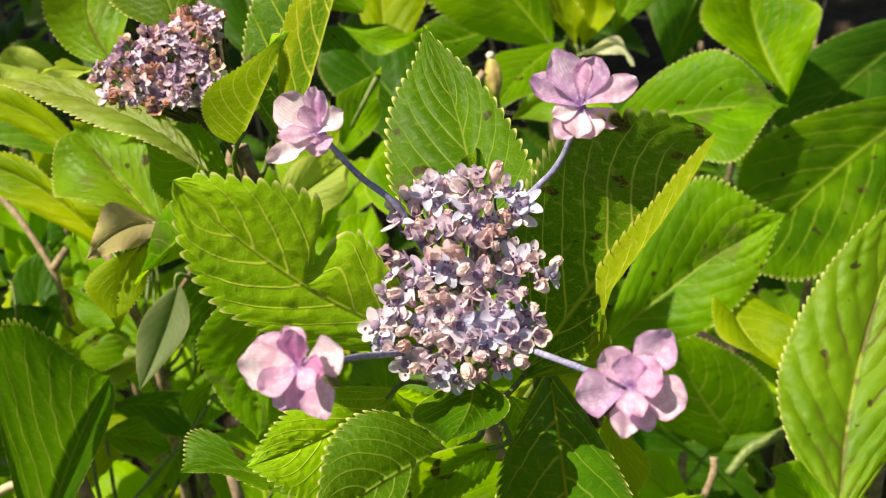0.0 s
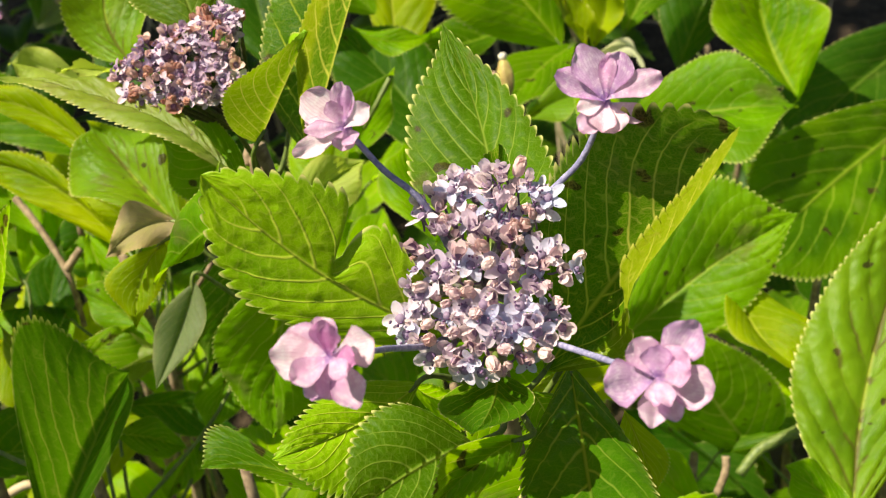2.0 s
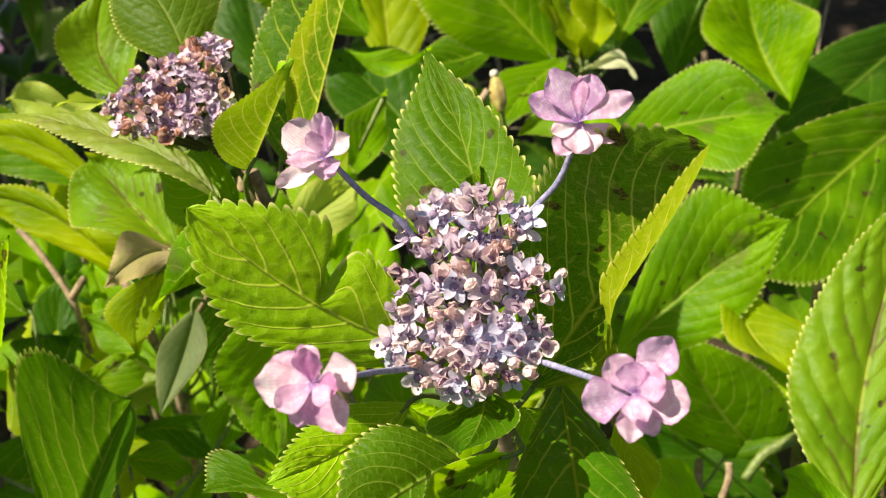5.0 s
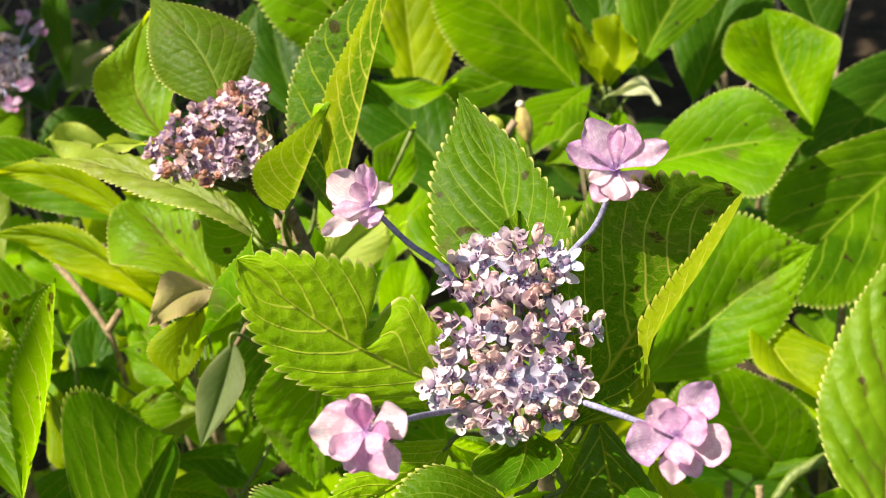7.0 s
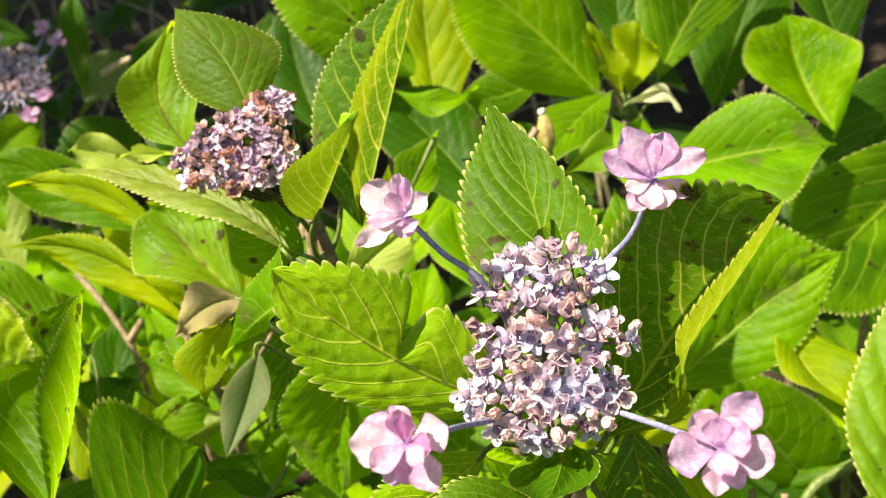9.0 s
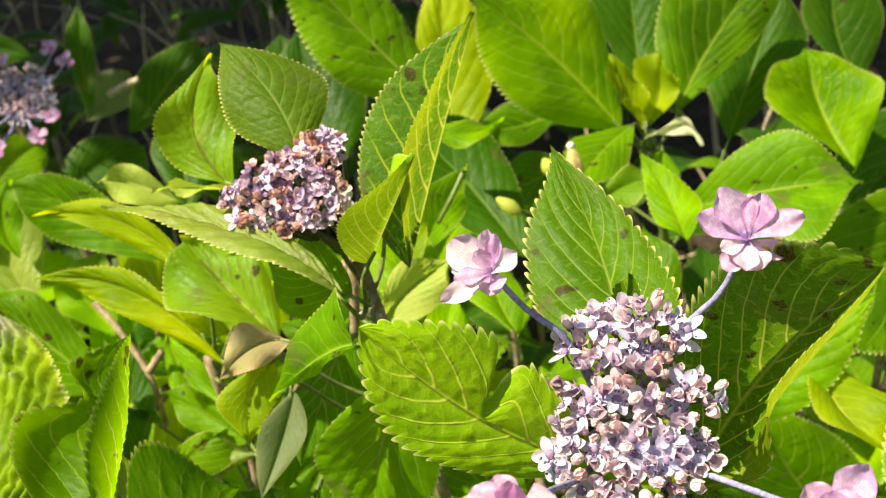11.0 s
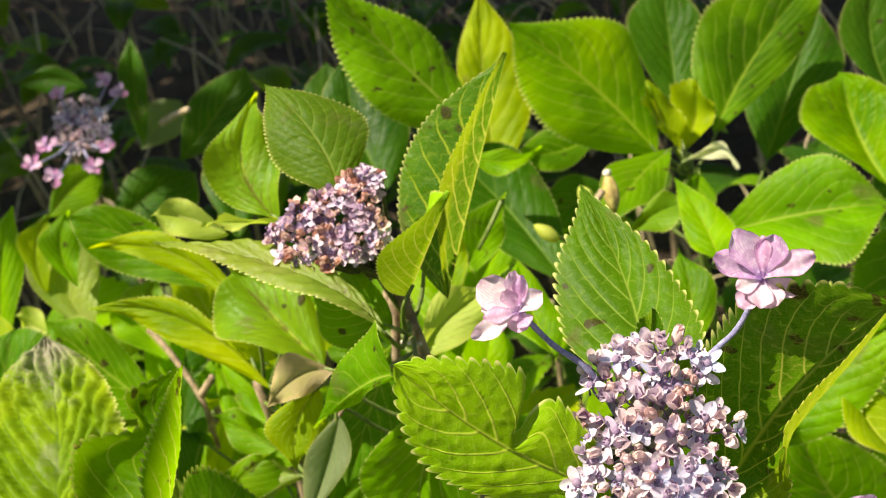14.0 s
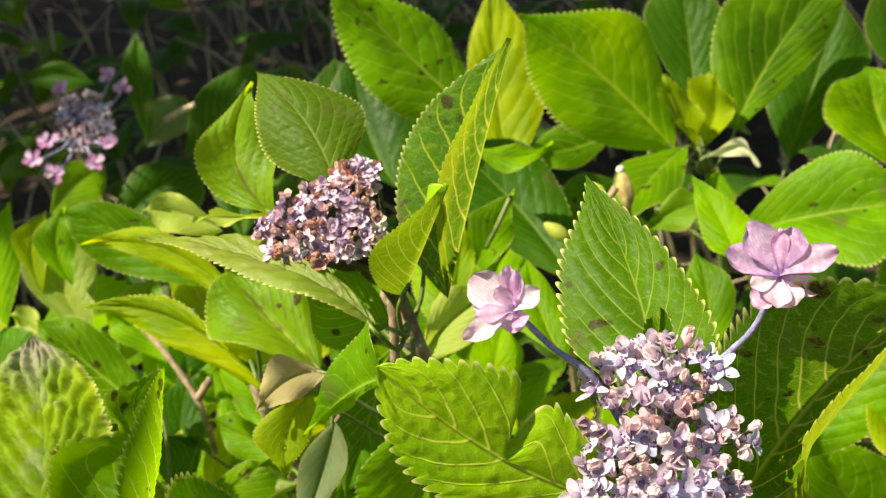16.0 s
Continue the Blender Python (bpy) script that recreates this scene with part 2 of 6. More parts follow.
def petal_material(name, rim, heart, inner, speck, through=0.35):
    k = Nodes(name)
    place = k.add("TexCoord").outputs["Object"]
    uv = k.uv()
    sep = k.add("SeparateXYZ")
    k.put(sep.inputs[0], uv)
    u, v = sep.outputs[0], k.math("ABSOLUTE", k.math("MULTIPLY_ADD", sep.outputs[1], 2.0, -1.0))
    cloud = k.noise(place, 170.0, 5.0, 0.7)
    grain = k.noise(place, 700.0, 3.0, 0.6)
    info = k.add("ObjectInfo").outputs["Random"]
    f = k.math("ADD", k.step(cloud, 0.35, 0.65), k.math("MULTIPLY_ADD", info, 0.9, -0.55), clamp=True)
    col = k.mix(f, inner, heart)
    edge = k.math("MAXIMUM", k.step(v, 0.80, 1.0), k.step(u, 0.86, 0.99))
    col = k.mix(k.math("MULTIPLY", k.math("MULTIPLY", edge, k.step(cloud, 0.35, 0.6, 0.35, 1.0)), 0.9), col, rim)
    col = k.mix(k.step(u, 0.34, 0.02), col, (0.22, 0.13, 0.40))
    col = k.mix(k.math("MULTIPLY", k.step(grain, 0.50, 0.62), 0.6), col, speck)
    # fine veins fan out from the claw of the petal
    fan = k.math("FRACT", k.math("MULTIPLY_ADD", sep.outputs[1], 13.0, k.math("MULTIPLY", cloud, 1.6)))
    line = k.step(k.math("ABSOLUTE", k.math("SUBTRACT", fan, 0.5)), 0.16, 0.0)
    col = k.mix(k.math("MULTIPLY", line, 0.55), col, rim)
    blush = k.step(k.noise(place, 190.0, 4.0, 0.65), 0.47, 0.62)
    col = k.mix(k.math("MULTIPLY", blush, 0.55), col, rim)
    normal = k.bump(k.math("ADD", k.math("MULTIPLY", line, -0.6), k.math("ADD", cloud, grain)), 0.25, 0.0006)
    return k.surface(col, 0.62, normal, through, k.mix(0.55, col, (0.98, 0.66, 0.82)), spec=0.3)


PINK = petal_material("petal_pink", (0.50, 0.22, 0.44), (0.88, 0.71, 0.84), (0.72, 0.45, 0.66), (0.94, 0.83, 0.90), 0.50)
MAUVE = petal_material("petal_mauve", (0.40, 0.17, 0.42), (0.78, 0.58, 0.80), (0.58, 0.32, 0.62), (0.88, 0.74, 0.88), 0.50)
BLUSH = petal_material("petal_blush", (0.62, 0.34, 0.46), (0.96, 0.88, 0.91), (0.88, 0.71, 0.80), (0.97, 0.93, 0.95), 0.45)
MAGENTA = petal_material("petal_magenta", (0.48, 0.15, 0.40), (0.78, 0.40, 0.66), (0.60, 0.20, 0.50), (0.85, 0.58, 0.76), 0.60)


def floret_material(name, stops, through=0.32):
    """Fading florets: each takes its own tone between pink, cream, lilac and blue."""
    k = Nodes(name)
    place = k.add("TexCoord").outputs["Object"]
    uv = k.uv()
    sep = k.add("SeparateXYZ")
    k.put(sep.inputs[0], uv)
    u = sep.outputs[0]
    info = k.add("ObjectInfo").outputs["Random"]
    isle = k.add("NewGeometry").outputs["Random Per Island"]
    cloud = k.noise(place, 260.0, 3.0, 0.6)
    f = k.math("ADD", k.math("MULTIPLY_ADD", info, 0.62, 0.04), k.math("ADD", k.math("MULTIPLY_ADD", isle, 0.34, -0.10), k.math("MULTIPLY_ADD", cloud, 0.3, -0.10)), clamp=True)
    col = k.ramp(f, stops)
    col = k.mix(k.step(u, 0.35, 0.0), col, (0.26, 0.16, 0.30))
    brown = k.step(k.noise(place, 420.0, 3.0, 0.6), 0.56, 0.70)
    col = k.mix(k.math("MULTIPLY", brown, 0.36), col, (0.36, 0.18, 0.16))
    normal = k.bump(k.noise(place, 900.0, 2.0), 0.3, 0.0006)
    return k.surface(col, 0.6, normal, through, col, spec=0.3)


FRESH = {
    "open": floret_material("floret_lilac", [(0.0, (0.54, 0.43, 0.60)), (0.25, (0.70, 0.62, 0.75)), (0.50, (0.80, 0.71, 0.77)), (0.75, (0.58, 0.61, 0.82)), (1.0, (0.76, 0.77, 0.87))], 0.45),
    "cup": floret_material("floret_mauve", [(0.0, (0.52, 0.30, 0.35)), (0.22, (0.71, 0.53, 0.55)), (0.45, (0.84, 0.73, 0.72)), (0.70, (0.69, 0.56, 0.66)), (1.0, (0.80, 0.74, 0.80))], 0.45),
    "bud": floret_material("floret_cream", [(0.0, (0.60, 0.34, 0.34)), (0.22, (0.76, 0.56, 0.53)), (0.48, (0.86, 0.75, 0.72)), (0.74, (0.74, 0.55, 0.59)), (1.0, (0.84, 0.77, 0.78))], 0.45),
}
FADED = {
    "open": floret_material("floret_pale_lilac", [(0.0, (0.39, 0.26, 0.39)), (0.28, (0.56, 0.42, 0.53)), (0.58, (0.79, 0.65, 0.72)), (1.0, (0.53, 0.50, 0.70))]),
    "cup": floret_material("floret_faded", [(0.0, (0.37, 0.14, 0.09)), (0.22, (0.67, 0.39, 0.31)), (0.45, (0.85, 0.64, 0.55)), (0.62, (0.56, 0.38, 0.49)), (0.80, (0.49, 0.43, 0.63)), (1.0, (0.85, 0.77, 0.81))]),
    "bud": floret_material("floret_rust", [(0.0, (0.32, 0.12, 0.08)), (0.30, (0.56, 0.29, 0.21)), (0.60, (0.74, 0.51, 0.43)), (1.0, (0.51, 0.39, 0.53))]),
}


def stalk_material(name, a, b, grain=400.0, rough=0.55):
    k = Nodes(name)
    place = k.add("TexCoord").outputs["Object"]
    n = k.noise(place, grain, 4.0, 0.6)
    big = k.noise(place, 40.0, 3.0)
    col = k.mix(k.step(n, 0.35, 0.65), a, b)
    col = k.mix(k.math("MULTIPLY", k.step(big, 0.45, 0.75), 0.4), col, tuple(0.6 * c for c in a))
    return k.surface(col, rough, k.bump(n, 0.4, 0.0006))


STALK = stalk_material("flower_stalk", (0.17, 0.17, 0.30), (0.32, 0.31, 0.46), 600.0)
BRANCHLET = stalk_material("branchlet", (0.20, 0.22, 0.12), (0.36, 0.32, 0.34), 500.0)
# darker copy of the branchlet, the shade below a head put into its colour
SHADED_BRANCHLET = stalk_material("shaded_branchlet", (0.045, 0.055, 0.022), (0.10, 0.085, 0.055), 500.0)
STEM = stalk_material("green_stem", (0.075, 0.12, 0.02), (0.15, 0.20, 0.04))
WOOD = stalk_material("brown_stem", (0.16, 0.11, 0.065), (0.32, 0.24, 0.15), 180.0, 0.8)
STRAW = stalk_material("dry_stalk", (0.38, 0.29, 0.17), (0.58, 0.47, 0.31), 160.0, 0.8)
SEED = stalk_material("seed_case", (0.46, 0.40, 0.12), (0.30, 0.20, 0.07), 220.0, 0.6)
CHALK = stalk_material("withered_tip", (0.48, 0.43, 0.34), (0.62, 0.58, 0.48), 300.0, 0.7)


def soil_material():
    k = Nodes("soil")
    place = k.add("TexCoord").outputs["Object"]
    a, b = k.noise(place, 9.0, 6.0, 0.65), k.noise(place, 90.0, 5.0, 0.7)
    col = k.mix(k.step(a, 0.35, 0.7), (0.024, 0.017, 0.010), (0.075, 0.052, 0.032))
    col = k.mix(k.math("MULTIPLY", k.step(b, 0.5, 0.7), 0.6), col, (0.13, 0.095, 0.060))
    return k.surface(col, 0.95, k.bump(k.math("ADD", a, b), 0.8, 0.02), spec=0.2)


SOIL = soil_material()


# ---- builders ----
def part(name, bm, material, parent, label=""):
    """Links a bmesh as one mesh object under a thing or a part."""
    me = bpy.data.meshes.new(name)
    bm.to_mesh(me)
    bm.free()
    return attach(name, me, material, parent, label)


def attach(name, me, material, parent, label=""):
    if material and not me.materials:
        me.materials.append(material)
    me.shade_smooth()
    ob = new(name, me)
    ob.parent = parent
    if label:
        tagged(ob, label)
    return ob


def sheet(name, grid, uvs, edge=None):
    """A mesh of quads over a grid of points, with a UV map; edge: how far a point is a tooth of the rim."""
    rows, cols = grid.shape[:2]
    q = np.arange(rows * cols).reshape(rows, cols)
    faces = np.stack([q[:-1, :-1], q[:-1, 1:], q[1:, 1:], q[1:, :-1]], -1).reshape(-1, 4)
    me = bpy.data.meshes.new(name)
    me.from_pydata(grid.reshape(-1, 3).tolist(), [], faces.tolist())
    layer = me.uv_layers.new(name="leaf")
    layer.data.foreach_set("uv", uvs.reshape(-1, 2)[faces.ravel()].ravel())
    if edge is not None:
        me.attributes.new("tooth", "FLOAT", "POINT").data.foreach_set("value", edge.ravel().astype(np.float32))
    return me


def tube(bm, pts, radii, sides=8):
    """A round stalk along a smooth line through pts, closed at both ends."""
    pts = [Vector(p) for p in pts]
    line = []
    n = len(pts) - 1
    for i in range(n):
        p0, p1, p2, p3 = pts[max(i - 1, 0)], pts[i], pts[i + 1], pts[min(i + 2, n)]
        for s in range(6):
            t = s / 6
            line.append((0.5 * (2 * p1 + (p2 - p0) * t + (2 * p0 - 5 * p1 + 4 * p2 - p3) * t * t + (3 * p1 - p0 - 3 * p2 + p3) * t ** 3), (i + t) / n))
    line.append((pts[-1], 1.0))
    ring, side = None, Vector((0.3, 0.9, 0.2))
    for i, (p, s) in enumerate(line):
        d = (line[min(i + 1, len(line) - 1)][0] - line[max(i - 1, 0)][0]).normalized()
        side = (side - d * side.dot(d)).normalized()
        up = d.cross(side)
        r = float(np.interp(s, np.linspace(0, 1, len(radii)), radii)) * (1 + 0.06 * math.sin(i * 2.3))
        now = [bm.verts.new(p + r * (math.cos(a) * side + math.sin(a) * up)) for a in (k * 2 * math.pi / sides for k in range(sides))]
        if ring:
            for k in range(sides):
                bm.faces.new((ring[k], ring[(k + 1) % sides], now[(k + 1) % sides], now[k]))
        else:
            bm.faces.new(now[::-1])
        ring = now
    bm.faces.new(ring)
    return bm


dice = random.Random(11)


def shoot(name, top, foot, label, radius=0.0042, material=None, bend=0.02):
    """A plant shoot: an Empty on the soil and a stem up to its top."""
    ob = new(name)
    ob.location = foot
    tagged(ob, label, "shrub", "hydrangea shoots")
    ob["stem"] = [*foot, *top]
    a, b = Vector(foot), Vector(top)
    mid = a.lerp(b, 0.55) + Vector((dice.uniform(-bend, bend), dice.uniform(-bend, bend), 0))
    bm = bmesh.new()
    tube(bm, [Vector((0, 0, -0.01)), (mid - a) * 0.5 + Vector((0, 0, 0.01)), mid - a, b - a], [radius * 1.5, radius * 1.3, radius, radius * 0.8])
    part("stem", bm, material or WOOD, ob, "ridged woody stem")
    return ob


def leaf_grid(base, mid, tip, left, right, lc=None, rc=None, teeth=20, wave=0.0, notch=None, side_cells=10, seed=0, pucker=1.0, rows_per_tooth=5, curl=0.0, drip=0.45, bow=None, bite=1.0, pillow=0.0, open_r=None, belly=0.42):
    """The points of a blade. drip: how drawn out the tip is; belly: where it is widest; open_r: where the right edge lies while that half is still flat near the base."""
    rng = random.Random(seed)
    b, m, t = (np.array(p, float) for p in (base, mid, tip))
    c = 2 * m - 0.5 * (b + t)
    rows = teeth * rows_per_tooth + 1
    u = np.linspace(0, 1, rows)[:, None]
    spine = (1 - u) ** 2 * b + 2 * u * (1 - u) * c + u ** 2 * t
    centre = (1 - belly) ** 2 * b + 2 * belly * (1 - belly) * c + belly ** 2 * t
    tang = 2 * (1 - u) * (c - b) + 2 * u * (t - c)
    tang /= np.linalg.norm(tang, axis=1)[:, None]
    length = np.linalg.norm(t - b)
    uu = u[:, 0]
    near_end = np.clip((uu - belly) / (1 - belly), 0, 1)
    prof = np.where(uu < belly, np.sin(0.5 * np.pi * np.clip(uu / belly, 0, 1)) ** 0.80, (1 - near_end ** 1.8) ** (1 + drip))
    phase = (uu * teeth) % 1.0
    tooth = np.where(phase < 0.66, np.sin(1.5708 * np.minimum(phase, 0.66) / 0.66), np.clip(np.cos(1.5708 * (phase - 0.66) / 0.34), 0, 1) ** 0.8) * np.clip(uu * 8, 0, 1) * np.clip((1 - uu) * 14, 0, 1)
    half = np.append(np.linspace(0, 1, side_cells)[:-1] ** 0.9 * 0.95, (0.955, 1.0))
    vs = np.concatenate([-half[::-1], half[1:]])
    eL, eR = np.array(left, float) - centre, np.array(right, float) - centre
    flat_r = eR if open_r is None else np.array(open_r, float) - centre
    across = flat_r - eL
    sweep = float(np.clip(1.25 * 0.5 * np.linalg.norm(across) / length, 0.14, 0.42))
    normal = np.cross(tang, across / np.linalg.norm(across))
    normal /= np.linalg.norm(normal, axis=1)[:, None]
    if normal[rows // 2, 2] < 0:
        normal = -normal
    arch = normal[rows // 2] * (rng.uniform(0.06, 0.30) if bow is None else bow)
    cL = 0.5 * eL + arch * np.linalg.norm(eL) if lc is None else np.array(lc, float) - centre
    cR = 0.5 * eR + arch * np.linalg.norm(eR) if rc is None else np.array(rc, float) - centre
    folded = np.clip((uu - 0.10) / 0.28, 0, 1)[:, None]
    folded = folded * folded * (3 - 2 * folded)
    grid = np.zeros((rows, len(vs), 3))
    uvs = np.zeros((rows, len(vs), 2))
    edge = np.zeros((rows, len(vs)))
    ph = [rng.uniform(0, 6.28) for _ in range(4)]
    pitch = length / 8
    for j, v in enumerate(vs):
        a, sign = abs(v), (-1 if v < 0 else 1)
        e, k = (eL[None], cL[None]) if v < 0 else (eR[None], cR[None])
        if v > 0 and open_r is not None:
            e = flat_r * (1 - folded) + eR * folded
            k = 0.5 * flat_r * (1 - folded) + cR * folded
        w = prof.copy()
        if notch and (v < 0) == (notch[0] < 0):
            w *= 1 - notch[4] * np.exp(-((uu - notch[1] - 0.05) / (2.4 * notch[2])) ** 2)
            w *= 1 - notch[3] * np.exp(-np.abs((uu - notch[1]) / notch[2]) ** 2.2)
        size = np.linalg.norm(eL if v < 0 else flat_r)
        w *= 1 + 0.05 * a * np.sin(uu * 9 + ph[0] + (v < 0) * 2)
        out = w * a ** 14 * (tooth - 0.35) * bite * 0.10 * (0.03 / max(size, 0.008)) ** 0.5
        outward = 2 * (1 - 2 * a) * k + 2 * a * e
        outward = outward * np.minimum(1, size / np.maximum(1e-6, np.linalg.norm(outward, axis=1)))[:, None]
        off = w[:, None] * (2 * a * (1 - a) * k + a * a * e) + out[:, None] * outward
        # the edge runs a little ahead of the midrib, as the veins do
        off = off + tang * (0.06 * length * a * np.sin(np.pi * uu))[:, None]
        off = off + tang * (0.45 * bite * tooth * a ** 14 * length / teeth)[:, None]
        # the blade bulges between the side veins, and again between the cross veins
        p = (uu - sweep * a ** 1.25) * 8.0 + 0.23 * sign
        ends = np.clip(7 * (1 - uu), 0, 1) * np.clip(9 * uu, 0, 1)
        bulge = np.abs(np.sin(np.pi * (p + 0.5))) ** 0.6 * a ** 0.45 * (1 - a ** 5) * ends
        lump = np.array([noise.noise(Vector((x * 9 + seed, v * 3.1, 0.5))) + 0.8 * noise.noise(Vector((x * 26, v * 8.0, seed))) for x in uu])
        cross = np.abs(np.sin(np.pi * (a * 3.6 + 0.3 * p + 0.6 * lump))) ** 0.7 * (1 - a ** 4) * ends
        rise = pucker * pitch * (0.10 * bulge + 0.045 * cross * bulge ** 0.5 + 0.05 * lump * min(1, 3 * a))
        rise = rise + wave * a * a * np.sin(uu * 11 + ph[1] + (v < 0) * 1.9) + 0.5 * wave * a * np.sin(uu * 5 + ph[2])
        if pillow:
            rise = rise + pillow * np.abs(np.sin(np.pi * (p + 0.5))) ** 0.7 * np.abs(np.sin(np.pi * (4.6 * a + 0.35 * p))) ** 0.7 * (1 - a) ** 0.2
        rise = rise - 0.0006 * (a < 0.02) + curl * a * a * length * np.sin(np.pi * uu)
        grid[:, j] = spine + off + normal * rise[:, None]
        uvs[:, j, 0], uvs[:, j, 1] = uu, 0.5 + 0.5 * v
        edge[:, j] = tooth * (1.0 if a > 0.99 else 0.45 if a > 0.94 else 0.0)
    return grid, uvs, edge, tang, sweep


count = [0]


def leaf(owner, material, base, mid, tip, left, right, label="", petiole=True, **shape):
    """A leaf blade on its stalk, by the ends and middle of its midrib and its two widest edges."""
    count[0] += 1
    shape.setdefault("seed", count[0])
    shape.setdefault("wave", 0.0012)
    foot = np.array(owner.location)
    grid, uvs, edge, tang, sweep = leaf_grid(base, mid, tip, left, right, **shape)
    me = sheet("leaf", grid - foot, uvs, edge)
    ob = attach("leaf", me, material, owner, label)
    ob["sweep"] = sweep
    b, d = Vector(grid[0, grid.shape[1] // 2]) - Vector(foot), Vector(tang[0])
    if petiole:
        s = owner["stem"]
        a, z = Vector(s[:3]), Vector(s[3:])
        far = (b + Vector(foot) - z).length
        f = max(0.1, min(0.97, (b + Vector(foot) - a).dot(z - a) / (z - a).length_squared - 0.03 - 0.9 * max(0.0, far - 0.03)))
        root = a.lerp(z, f) - Vector(foot)
        if (root - b).length < 0.13:
            bm = bmesh.new()
            reach = min(0.010, 0.25 * (root - b).length)
            tube(bm, [b + d * 0.006, b - d * reach * 0.5, (b - d * reach).lerp(root, 0.35) - Vector((0, 0, 0.003 + 0.12 * max(0.0, far - 0.04))), root], [0.0008, 0.0010, 0.0012, 0.0014], 7)
            part("petiole", bm, STEM, ob, "pale green leaf stalk")
    return ob


def petal_mesh(length, width, cup=0.25, wavy=0.04, seed=0, tipcut=0.0, cells=9):
    """A petal along +x, face to +z, claw at the origin."""
    rng = random.Random(seed)
    n = cells
    grid, uvs = np.zeros((n + 1, n + 1, 3)), np.zeros((n + 1, n + 1, 2))
    p = [rng.uniform(0, 6.28) for _ in range(3)]
    for i in range(n + 1):
        u = i / n
        w = (math.sin(math.pi * min(1, 0.06 + 0.88 * u ** 1.3)) ** 0.52) * (0.32 + 0.68 * min(1, u * 1.6))
        for j in range(n + 1):
            v = 2 * j / n - 1
            x = length * (u - 0.10 * v * v * u ** 3 - tipcut * (1 - abs(v)) * u ** 8)
            z = length * (cup * (0.55 * u * u - 0.35 * u) + 0.28 * cup * v * v * w + wavy * v * math.sin(5 * u + p[0]) + wavy * math.sin(4 * v + p[1]) * u)
            grid[i, j] = (x, 0.5 * width * w * v * (1 + 0.05 * math.sin(7 * u + p[2]) + 0.03 * math.sin(17 * u + 3 * p[0]) * abs(v)), z)
            uvs[i, j] = (u, j / n)
    return sheet("petal", grid, uvs)


def basis(x, z):
    x = Vector(x).normalized()
    z = (Vector(z) - x * x.dot(Vector(z))).normalized()
    y = z.cross(x)
    return Matrix((x, y, z)).transposed().to_4x4()


def sterile_flower(owner, centre, right, up, out, petals, scale, seed):
    """A double ray flower: a small eye and a ring of petals (degrees round, length, width, degrees raised, material)."""
    bm = bmesh.new()
    bmesh.ops.create_icosphere(bm, subdivisions=2, radius=0.0016)
    eye = part("sterile_flower", bm, MAUVE, owner, "double pink ray flower with a violet eye")
    eye.location = Vector(centre) - owner.location
    r, p, o = Vector(right), Vector(up), Vector(out)
    for n, (turn, length, width, raised, mat) in enumerate(petals):
        a, e = radians(turn), radians(raised)
        flat = math.cos(a) * r + math.sin(a) * p
        me = petal_mesh(length * scale, width * scale * 1.02, 0.26, 0.05, seed * 20 + n, 0.06 if n % 3 else 0.0)
        ob = attach("petal", me, mat, eye)
        ob.matrix_local = Matrix.Translation(o * 0.0006 * n) @ basis(math.cos(e) * flat + math.sin(e) * o, math.cos(e) * o - math.sin(e) * flat)
    return eye


